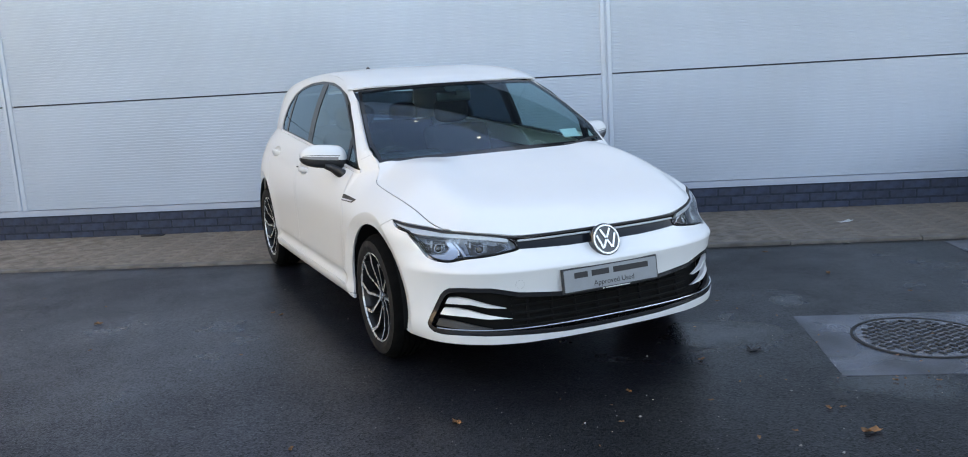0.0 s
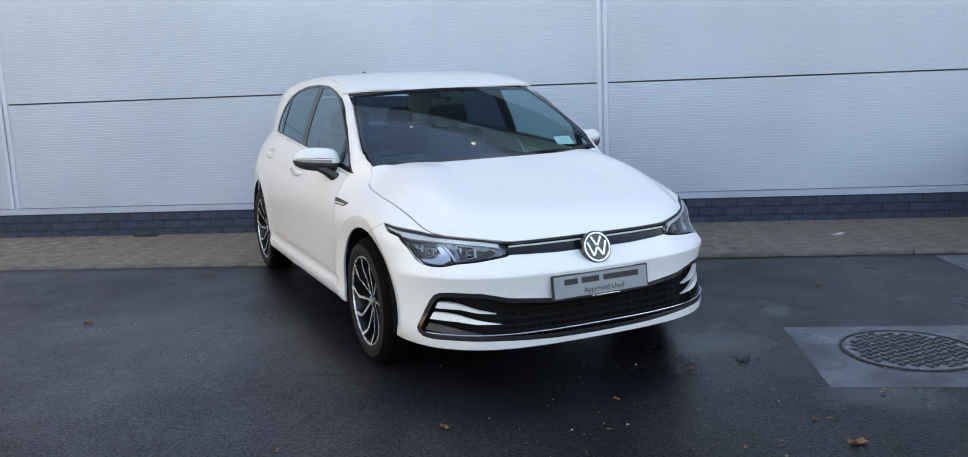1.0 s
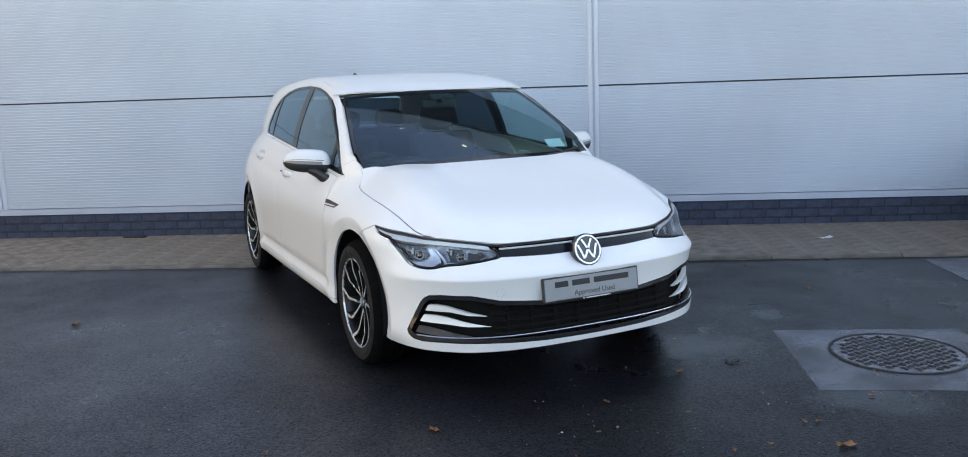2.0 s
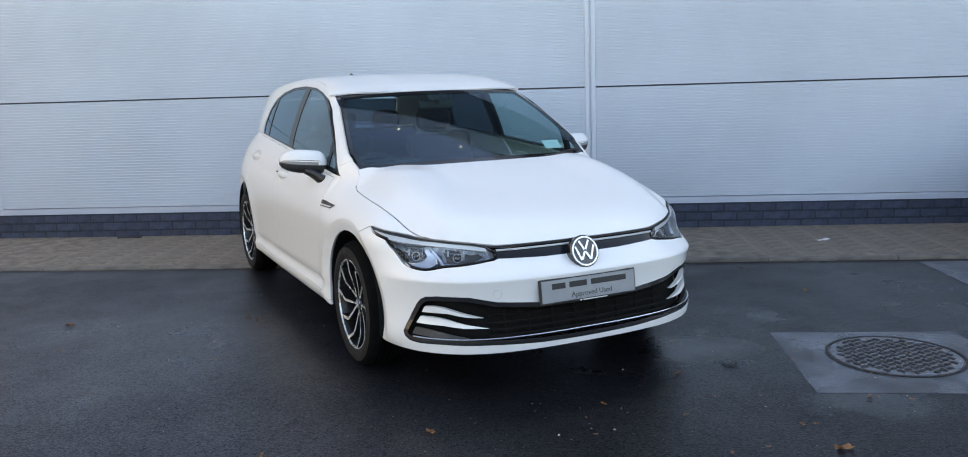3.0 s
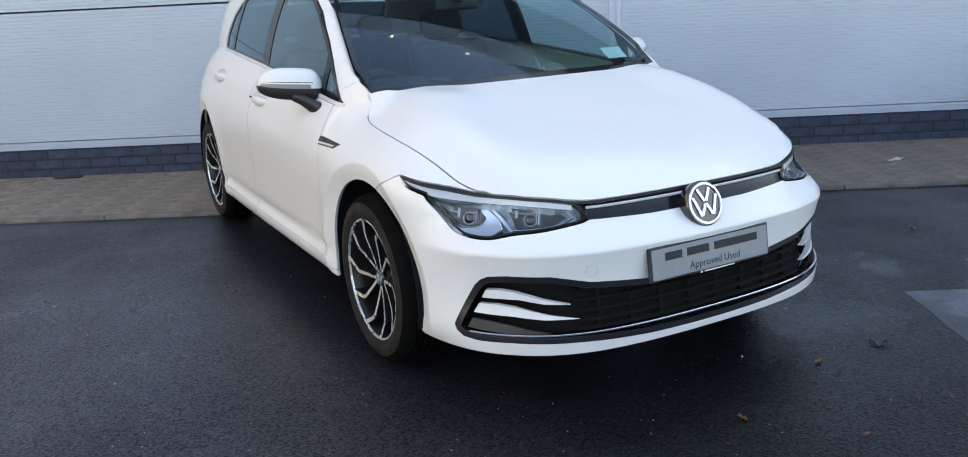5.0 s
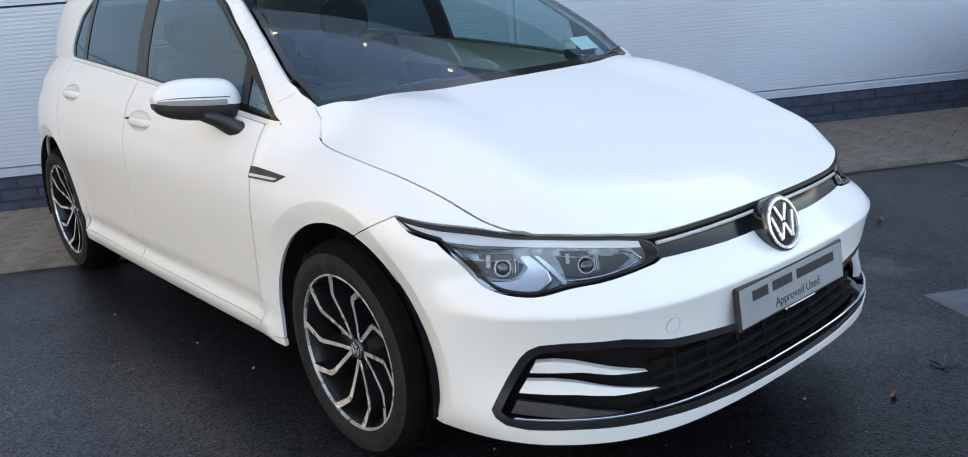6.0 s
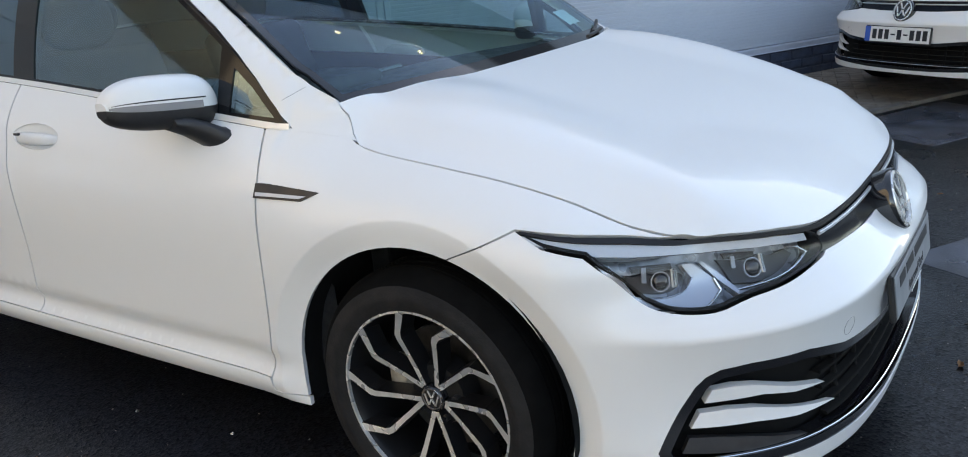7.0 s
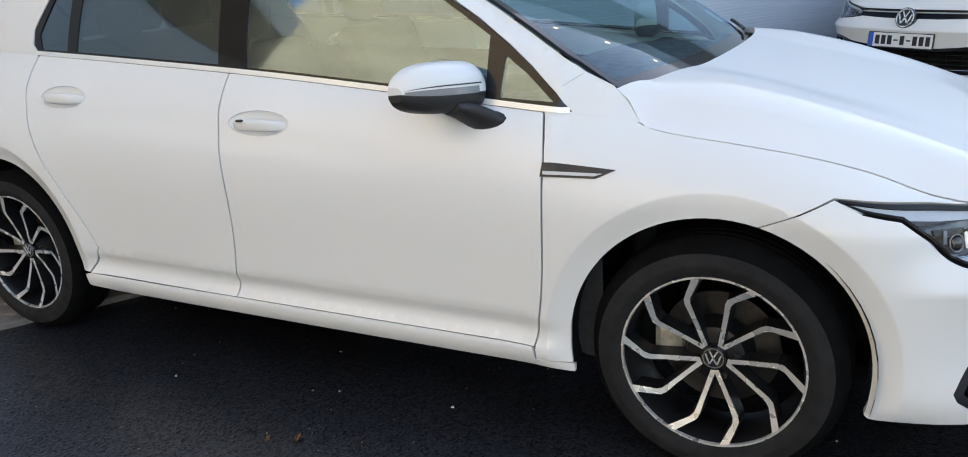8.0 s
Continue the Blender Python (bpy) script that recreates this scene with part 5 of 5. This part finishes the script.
def seat(car, x, y):
    s = part("seat", box_bm((x - .25, y - .50, .36), (x + .25, y + .05, .52), .05, 3), CLOTH, car, "dark cloth front seat", smooth=True)
    bm = box_bm((-.245, -.06, 0), (.245, .06, .62), .05, 3)
    bm.transform(Matrix.Translation((x, y + .04, .46)) @ Matrix.Rotation(radians(-20), 4, "X"))
    part("backrest", bm, CLOTH, s, smooth=True)
    part("headrest", blob_bm((x, y + .30, 1.14), (.13, .05, .09), 3), CLOTH, s, smooth=True)


parked_car = build_car()
WALL_U = Vector((0.8620, -0.5069, 0))
WALL_N = Vector((0.5069, 0.8620, 0))
WALL_D = 3.42
WALL_K = 1.035


def yard(a, d, z=0.0):
    """A point a metres along the building and d metres out from the wall's face."""
    return WALL_U * a * WALL_K + WALL_N * (WALL_D - d * WALL_K) + Vector((0, 0, z * WALL_K))


WALL_M = Matrix.Translation(yard(0, 0)) @ Matrix(((WALL_U.x, WALL_N.x, 0, 0), (WALL_U.y, WALL_N.y, 0, 0), (0, 0, 1, 0), (0, 0, 0, 1))) @ Matrix.Scale(WALL_K, 4)
nose2 = Vector((4.292, -0.204, 0))
turn2 = Matrix.Rotation(math.atan2(WALL_U.y, WALL_U.x) - math.pi / 2, 4, "Z")
other_car = copy_thing(parked_car, Matrix.Translation(nose2) @ turn2 @ Matrix.Translation((0, .78, 0.012)))
tagged(other_car, "second white hatchback parked half on the paved strip along the wall", "car")
number_plate(parked_car, "dealer")
number_plate(other_car, "registered")



# ---- ground ----
def asphalt_material():
    m = bpy.data.materials.new("wet_asphalt")
    m.use_nodes = True
    nt = m.node_tree
    nodes, link = nt.nodes, nt.links.new
    b = nodes["Principled BSDF"]
    geo = nodes.new("ShaderNodeNewGeometry")
    def noise_node(scale, detail=4.0, rough=0.55):
        n = nodes.new("ShaderNodeTexNoise")
        n.inputs["Scale"].default_value, n.inputs["Detail"].default_value, n.inputs["Roughness"].default_value = scale, detail, rough
        link(geo.outputs["Position"], n.inputs["Vector"])
        return n.outputs["Fac"]
    def span(v, a, b_, c, d):
        r = nodes.new("ShaderNodeMapRange")
        for k, x in (("From Min", a), ("From Max", b_), ("To Min", c), ("To Max", d)):
            r.inputs[k].default_value = x
        link(v, r.inputs["Value"])
        return r.outputs["Result"]
    def maths(op, a, b_):
        n = nodes.new("ShaderNodeMath")
        n.operation = op
        for i, v in enumerate((a, b_)):
            if isinstance(v, float):
                n.inputs[i].default_value = v
            else:
                link(v, n.inputs[i])
        return n.outputs[0]
    grain = noise_node(230, 2)
    big = noise_node(0.55, 5)
    mid = noise_node(3.0, 5)
    chips = nodes.new("ShaderNodeTexVoronoi")
    chips.inputs["Scale"].default_value = 125
    link(geo.outputs["Position"], chips.inputs["Vector"])
    tone = maths("MULTIPLY", span(mid, .3, .7, .85, 1.15), span(chips.outputs["Color"], 0, 1, .25, 2.3))
    tone = maths("MULTIPLY", tone, span(big, .3, .7, .88, 1.12))
    # base colour painted paler where the car blocks less sky, with an uneven edge
    xyz = nodes.new("ShaderNodeSeparateXYZ")
    link(geo.outputs["Position"], xyz.inputs[0])
    open_sky = span(maths("ADD", xyz.outputs["X"], maths("MULTIPLY", mid, .8)), -.05, -1.30, 0, 1)
    tone = maths("MULTIPLY", tone, span(open_sky, 0, 1, 1.0, 4.9))
    sc = nodes.new("ShaderNodeVectorMath")
    sc.operation = "SCALE"
    sc.inputs[0].default_value = (.0052, .0054, .0066)
    link(tone, sc.inputs["Scale"])
    link(sc.outputs["Vector"], b.inputs["Base Color"])
    wet = maths("ADD", span(big, .38, .62, 0, 1), span(mid, .3, .7, -.25, .25))
    # wet patches beside the manhole and before the kerb, with ragged edges
    pools = None
    for px, py, r0, r1 in ((.78, -.70, .62, .15), (.98, -1.62, .50, .12), (1.5, -.42, .36, .05)):
        dist = nodes.new("ShaderNodeVectorMath")
        dist.operation = "DISTANCE"
        link(geo.outputs["Position"], dist.inputs[0])
        dist.inputs[1].default_value = (px, py, 0)
        v = span(maths("ADD", dist.outputs["Value"], maths("MULTIPLY", mid, .7)), r0 + .25, r1 + .25, 0, 1)
        pools = v if pools is None else maths("MAXIMUM", pools, v)
    wet = maths("MAXIMUM", maths("MULTIPLY", wet, .45), pools)
    b.inputs["Specular Tint"].default_value = (.80, .91, 1.0, 1)
    link(span(wet, 0, 1, 0.40, .14), b.inputs["Roughness"])
    speck = span(chips.outputs["Color"], 0, 1, .30, 1.7)
    link(maths("MULTIPLY", span(wet, 0, 1, 0.17, .50), speck), b.inputs["Specular IOR Level"])
    bump = nodes.new("ShaderNodeBump")
    bump.inputs["Distance"].default_value = 0.006
    link(span(wet, 0, 1, .24, .05), bump.inputs["Strength"])
    link(maths("ADD", maths("MULTIPLY", chips.outputs["Distance"], 0.9), maths("MULTIPLY", grain, .6)), bump.inputs["Height"])
    link(bump.outputs["Normal"], b.inputs["Normal"])
    return m


ASPHALT = asphalt_material()
HORIZON_WALL = varied(material("grey_horizon_wall", (0.20, 0.21, 0.22), 0.9), 1.5, 0.25, 0.0, 0.4, 20)
WET_CONCRETE = varied(material("wet_concrete", (0.056, 0.061, 0.076), 0.30), 4.0, 0.55, 0.12, 0.3, 140, coords="Object")

bm = bmesh.new()
bmesh.ops.create_grid(bm, x_segments=60, y_segments=60, size=400)
tagged(part("ground", bm, ASPHALT), "dark wet asphalt yard with scattered grit", "asphalt", kind="structure")


def slab(name, poly, z0, z1, mat, label, category, kind="structure", bevel=0.003):
    """A flat slab over a polygon in yard terms (a, d)."""
    b = prism_bm(poly, z1 - z0, lambda a, d, h: yard(a, d, z0 + h), bevel)
    return tagged(part(name, b, mat), label, category, kind=kind)


PAVE = 1.445
slab("pavement", [(-16, .0), (22, .0), (22, PAVE - .06), (-16, PAVE - .06)], -.05, .010, PAVER_BED, "buff block pavement strip along the building", "pavement")
bpave = bpy.data.objects["pavement"]

# ---- building ----
TOP_OF_WALL = 6.0
JOINTS = [0.624 + 5.58 * k for k in range(-2, 5)]
ROWS_Z = [.288, 1.275, 2.315, 3.355]
b = box_bm((JOINTS[0], .03, .0), (JOINTS[-1], 9.0, TOP_OF_WALL))
b.transform(WALL_M)
wall = tagged(part("wall_north", b, JOINT), "showroom wall of pale ribbed metal panels above a dark brick plinth", "wall", kind="structure")


def ribbed(length, z0, z1):
    """A panel with fine level ribs; in wall terms, the face at y 0."""
    bmx = bmesh.new()
    n = max(1, round((z1 - z0) / .0254))
    pz = (z1 - z0) / n
    prof = []
    for i in range(n):
        z = z0 + i * pz
        prof += [(z, 0.0), (z + pz * .66, 0.0), (z + pz * .72, .006), (z + pz * .94, .006)]
    prof.append((z1, 0.0))
    prof = [(z0, .03)] + prof + [(z1, .03)]
    rows = [[bmx.verts.new((x, y, z)) for z, y in prof] for x in (0, length)]
    for i in range(len(prof) - 1):
        bmx.faces.new((rows[0][i], rows[1][i], rows[1][i + 1], rows[0][i + 1]))
    bmesh.ops.recalc_face_normals(bmx, faces=bmx.faces)
    return bmx


meshes = {}
for j0, j1 in zip(JOINTS, JOINTS[1:]):
    for k, (z0, z1) in enumerate(zip(ROWS_Z, ROWS_Z[1:])):
        if k not in meshes:
            me = bpy.data.meshes.new("cladding_panel")
            q = ribbed(5.58 - .096, z0 + .006, z1 - .006)
            for f in q.faces:
                if f.normal.y > .5:
                    f.normal_flip()
            q.to_mesh(me)
            q.free()
            me.materials.append(CLADDING)
            meshes[k] = me
        ob = new("cladding_panel", meshes[k])
        ob.parent = wall
        ob.matrix_basis = WALL_M @ Matrix.Translation((j0 + .048, 0, 0))
for j in JOINTS:
    prof = [(-.047, .03), (-.047, -.002), (-.040, -.006), (-.010, -.006), (-.007, .010), (.007, .010), (.010, -.006), (.040, -.006), (.047, -.002), (.047, .03)]
    q = prism_bm(prof, ROWS_Z[-1] - ROWS_Z[0], lambda a, c, h: WALL_M @ Vector((j + a, c, ROWS_Z[0] + h)))
    part("cover_strip", q, FLASHING, wall, "pale metal joint cover")
q = prism_bm([(.03, .290), (-.012, .284), (-.016, .278), (-.016, .238), (-.022, .234), (.03, .234)], JOINTS[-1] - JOINTS[0], lambda c, z, h: WALL_M @ Vector((JOINTS[0] + h, c, z)))
part("base_flashing", q, DRIP, wall, "pale metal drip flashing")
q = box_bm((JOINTS[0], -.0155, -.02), (JOINTS[-1], .05, .236))
q.transform(WALL_M)
part("mortar_bed", q, MORTAR, wall)

# brick plinth, three courses
bme = bpy.data.meshes.new("brick")
q = box_bm((0, -.0, 0), (.213, .06, .063), .004, 1)
q.to_mesh(bme)
q.free()
bme.materials.append(BRICK)
rest = bmesh.new()
rng = random.Random(4)
for c in range(3):
    for i in range(-44, 60):
        a = i * .2245 + (.112 if c % 2 else 0)
        z = .004 + c * .0765
        m = WALL_M @ Matrix.Translation((a, -.018 + rng.uniform(-.0015, .0015), z))
        if -6.2 < a < 5.2:
            ob = new("brick", bme)
            ob.parent = wall
            ob.matrix_basis = m
        else:
            g = box_bm((0, 0, 0), (.213, .06, .063))
            g.transform(m)
            tmp = bpy.data.meshes.new("t")
            g.to_mesh(tmp)
            g.free()
            rest.from_mesh(tmp)
            bpy.data.meshes.remove(tmp)
tagged(part("brickwork", rest, BRICK, wall), kind="stuff")

# dark band of cladding above, pale parapet and its lamps
for j0, j1 in zip(JOINTS, JOINTS[1:]):
    for z0, z1, mt, nm, dy in ((3.367, 5.06, DARK_CLAD, "dark_panel", .004), (5.08, 5.98, FLASHING, "parapet_panel", -.02)):
        q = box_bm((j0 + .006, dy, z0), (j1 - .006, .05, z1), .004, 1)
        q.transform(WALL_M)
        part(nm, q, mt, wall)
for k in range(-6, 12):
    lamp = thing("wall_lamp", "small lit lamp on a bracket on the parapet", "wall lamp", "parapet lamps")
    lamp.matrix_basis = WALL_M @ Matrix.Translation((-.58 + 1.33 * k, 0, 6.02))
    part("bracket", box_bm((-.006, -.16, -.006), (.006, .02, .006), .002), BLACK, lamp)
    part("lamp_head", blob_bm((0, -.15, .07), (.035, .035, .05), 2.6, 16, 10), LAMP_ON, lamp, "warm lit lamp head", smooth=True)
# sunlit building beyond the end of the showroom
far = thing("rendered_building", "tall beige rendered building in sunlight beyond the yard", "building")
q = box_bm((-24, -13, 0), (-15.1, 1.8, 16.0))
q.transform(WALL_M)
part("building_wall", q, RENDER_BEIGE, far)
q = prism_bm([(-24.3, 16.0), (-14.8, 16.0), (-19.5, 18.4)], 14.4, lambda a, z, h: WALL_M @ Vector((a, -13.2 + h, z)))
part("building_roof", q, SLATE, far)

# plain unseen walls added round the yard, hiding the warm horizon from reflections
for nm, a0, a1, d0, d1 in (("horizon_wall_south", -24, 34, 26.0, 26.3), ("horizon_wall_east", 33.7, 34, -.3, 26.0)):
    q = box_bm((a0, -d1, -.1), (a1, -d0, 4.2), .02, 1)
    q.transform(WALL_M)
    tagged(part(nm, q, HORIZON_WALL), "plain grey unseen wall added round the yard to hide the warm horizon", "wall", kind="structure")

# kerb edging
rng = random.Random(8)
kme = bpy.data.meshes.new("kerb_stone")
q = box_bm((0, -.03, -.06), (.912, .03, .024), .006, 2)
q.to_mesh(kme)
q.free()
kme.materials.append(KERB)
kerb = tagged(new("kerb"), "worn concrete edging between asphalt and pavers", "kerb", kind="structure")
for i in range(-17, 24):
    ob = new("kerb_stone", kme)
    ob.parent = kerb
    ob.matrix_basis = WALL_M @ Matrix.Translation((i * .917, -(PAVE - .03), rng.uniform(-.003, .003))) @ Matrix.Rotation(radians(rng.uniform(-.25, .25)), 4, "Z")

# block pavers in herringbone, laid at 45 degrees
def paver_mesh(nm):
    me = bpy.data.meshes.new(nm)
    g = box_bm((.0018, .0018, -.03), (.1982, .0982, .0), .003, 1)
    g.to_mesh(me)
    g.free()
    me.materials.append(PAVER)
    return me


pme = paver_mesh("paver")
spots = []
T45 = Matrix.Rotation(radians(45), 4, "Z")
for ix in range(-150, 200):
    for iy in range(-150, 200):
        k = (ix - iy) % 4
        if k not in (0, 3):
            continue
        c = Vector((ix * .1 + (.1 if k == 0 else .05), iy * .1 + (.05 if k == 0 else .1), 0))
        p = T45 @ c
        if -12 < p.x < 14 and -PAVE - .05 < p.y < .05:
            whole = -(PAVE - .085) + .075 < p.y < -.095
            spots.append((k, ix, iy, p, whole))
inner = [s for s in spots if s[4]]
near = sorted(inner, key=lambda s: abs(s[3].x + 2.6))[:140] + sorted(inner, key=lambda s: abs(s[3].x - 3.0))[:150]
near_keys = {(s[1], s[2]) for s in near}
pv, pf, cv, cf = [], [], [], []
for k, ix, iy, p, whole in spots:
    m = T45 @ Matrix.Translation((ix * .1 + (.1 if k == 3 else 0), iy * .1, .014 + rng.uniform(-.0008, .0008))) @ Matrix.Rotation(radians(90 if k == 3 else 0), 4, "Z") @ Matrix.Rotation(radians(rng.uniform(-.2, .2)), 4, "X")
    if (ix, iy) in near_keys:
        ob = new("paver", pme)
        ob.parent = bpave
        ob.matrix_basis = WALL_M @ m
        continue
    vs, fs = (pv, pf) if whole else (cv, cf)
    o = len(vs)
    if whole:
        m = WALL_M @ m
    vs += [tuple(m @ v.co) for v in pme.vertices]
    fs += [tuple(o + i for i in f.vertices) for f in pme.polygons]
# the blocks along both edges are cut straight
tmp = bpy.data.meshes.new("cut_blocks")
tmp.from_pydata(cv, [], cf)
g = bmesh.new()
g.from_mesh(tmp)
for y, side in ((-.012, 1), (-(PAVE - .064), -1)):
    bmesh.ops.bisect_plane(g, geom=g.verts[:] + g.edges[:] + g.faces[:], plane_co=(0, y, 0), plane_no=(0, side, 0), clear_outer=True)
g.transform(WALL_M)
tagged(part("cut_blocks", g, PAVER, bpave), kind="stuff")
bpy.data.meshes.remove(tmp)
me = bpy.data.meshes.new("paving_blocks")
me.from_pydata(pv, [], pf)
tagged(link_mesh("paving_blocks", me, PAVER, bpave), kind="stuff")

# ---- manhole in its concrete patch ----
c0 = Vector((1.510, -1.283, 0))
mh = thing("manhole_cover", "round cast iron manhole cover, wet, set in a concrete patch", "manhole cover", at=c0)
def disc_bm(r, z0, z1, n=56):
    g = bmesh.new()
    bmesh.ops.create_cone(g, cap_ends=True, segments=n, radius1=r, radius2=r, depth=z1 - z0)
    bmesh.ops.translate(g, vec=(0, 0, (z0 + z1) / 2), verts=g.verts)
    bmesh.ops.bevel(g, geom=[e for e in g.edges if e.calc_length() < .2], offset=.002, segments=1, affect="EDGES")
    return g
cover = part("cover_plate", disc_bm(.300, -.03, .0065), WET_IRON, mh)
bm = lathe_bm([(-.03, .308), (.0075, .308), (.0075, .322), (-.03, .322)], n=56)
bm.transform(Matrix.Rotation(radians(-90), 4, "Y"))
part("cover_rim", bm, STUD_IRON, mh)
for i in range(-7, 8):
    for j in range(-7, 8):
        x, y = i * .044, j * .044
        if math.hypot(x, y) < .275:
            w, l = (.010, .017) if (i + j) % 2 else (.017, .010)
            part("cover_stud", box_bm((x - l, y - w, .0065), (x + l, y + w, .0105), .0015, 1), STUD_IRON, cover)
slab_poly = [(1.283, -.671), (.800, -1.454), (1.63, -1.96), (2.122, -1.168)]
def tri_slab(name, poly, z, mat, label, category):
    rr = random.Random(5)
    full = []
    for (a, b_), (c, d) in zip(poly, poly[1:] + poly[:1]):
        n = max(2, int(math.hypot(c - a, d - b_) / .045))
        for k in range(n):
            j = .0025 if k else 0
            full.append((a + (c - a) * k / n + rr.uniform(-j, j), b_ + (d - b_) * k / n + rr.uniform(-j, j)))
    poly = full
    g = prism_bm(poly, .03, lambda a, b_, h: Vector((a, b_, z - .03 + h)), .002)
    return tagged(part(name, g, mat), label, category, kind="structure")
tri_slab("concrete_patch", slab_poly, .0025, WET_CONCRETE, "wet smooth concrete patch round the manhole", "concrete")
tri_slab("concrete_patch", [(3.480, .083), (3.12, -.54), (3.98, -1.03), (4.42, -.43)], .0045, WET_CONCRETE, "wet concrete patch beside the kerb", "concrete")

# ---- leaves, twigs and grit ----
def leaf(at, size, turn, seed):
    r = random.Random(seed)
    g = bmesh.new()
    pts = []
    for k in range(14):
        a = 2 * math.pi * k / 14
        rad = size * (.55 + .45 * abs(math.cos(a))) * r.uniform(.8, 1.1) * (1 if k % 2 else .82)
        pts.append(g.verts.new((rad * math.cos(a), rad * .62 * math.sin(a), .006 + size * .25 * math.sin(a * 2 + seed) ** 2)))
    c = g.verts.new((0, 0, .004))
    for k in range(14):
        g.faces.new((c, pts[k], pts[(k + 1) % 14]))
    bmesh.ops.solidify(g, geom=g.faces[:], thickness=.0012)
    g.transform(Matrix.Rotation(turn, 4, "Z"))
    ob = part("leaf", g, LEAF, smooth=True)
    ob.location = at
    return tagged(ob, "small curled brown fallen leaf on wet asphalt", "leaf", "fallen leaves")


for k, (x, y, s) in enumerate(((-2.136, 1.622, .026), (-2.077, 2.064, .014), (-2.19, 1.05, .012), (-2.46, 2.6, .014), (-1.146, 1.199, .018), (-1.47, .45, .012), (2.148, -.099, .030), (2.171, -.685, .016), (-1.510, -.882, .020), (.434, -1.925, .042), (.473, -1.682, .018), (.522, -1.706, .016), (-.084, -1.098, .020), (.435, -.949, .022), (-.854, -1.002, .030), (-1.11, 1.12, .020), (-2.139, 1.63, .034), (1.088, .182, .022), (2.279, .611, .022), (.05, -1.75, .016))):
    leaf((x, y, 0), s * 1.15, k * 1.7, k)
litter = random.Random(31)
for k in range(40):
    x, y = (litter.uniform(.95, 2.1), litter.uniform(-1.75, -.75)) if k < 10 else (litter.uniform(.7, 1.4), litter.uniform(-.75, -.1)) if k < 16 else (litter.uniform(-.6, 1.6), litter.uniform(-2.3, -1.0))
    leaf((x, y, .008 if k < 10 else .002), litter.uniform(.007, .016), litter.uniform(0, 6), 40 + k)
twig = thing("twig", "dark broken twig lying on wet asphalt", "twig", at=(.71, -.977, .004))
for k, (a, l) in enumerate(((.3, .09), (1.2, .05), (-.5, .045))):
    ribbon("stem", [(0, 0, 0), (l * .5 * math.cos(a), l * .5 * math.sin(a), .006), (l * math.cos(a), l * math.sin(a), .002)], .006, .006, INK, twig)
gv, gf = [], []
rng = random.Random(12)
for k in range(2000):
    x, y = rng.uniform(-3.6, 3.6), rng.uniform(-3.4, 2.6)
    s = rng.uniform(.0014, .0036) * (2.2 if rng.random() < .06 else 1)
    o = len(gv)
    for dx, dy, dz in ((1, 0, 0), (-.6, .8, 0), (-.5, -.9, 0), (.1, 0, .9)):
        gv.append((x + dx * s * rng.uniform(.7, 1.3), y + dy * s * rng.uniform(.7, 1.3), dz * s + .001))
    gf += [(o, o + 1, o + 3), (o + 1, o + 2, o + 3), (o + 2, o, o + 3), (o, o + 2, o + 1)]
me = bpy.data.meshes.new("grit")
me.from_pydata(gv, [], gf)
tagged(link_mesh("grit", me, GRIT), "scattered pale grit and crumbs", "grit", kind="stuff")
dr = thing("drain_slot", "dark vent slot at the foot of the brick plinth", "vent", at=yard(-3.64, .10, .016))
part("slot", box_bm((-.11, -.03, 0), (.11, .03, .012), .004), INK, dr)
dr.rotation_euler = (0, 0, math.atan2(WALL_U.y, WALL_U.x))

# a scrap of paper on the pavers
rr = random.Random(3)
g = bmesh.new()
grid = [[g.verts.new((x * .034, y * .026, .018 + .010 * rr.random() * (abs(x) + abs(y)) / 2)) for y in (-1, 0, 1)] for x in (-2, -1, 0, 1, 2)]
for r, q in zip(grid, grid[1:]):
    for i in range(2):
        g.faces.new((r[i], q[i], q[i + 1], r[i + 1]))
bmesh.ops.solidify(g, geom=g.faces[:], thickness=.001)
scrap = part("paper_scrap", g, PAPER)
scrap.location = (3.52, 1.02, 0)
tagged(scrap, "small crumpled white paper scrap on the pavers", "paper")
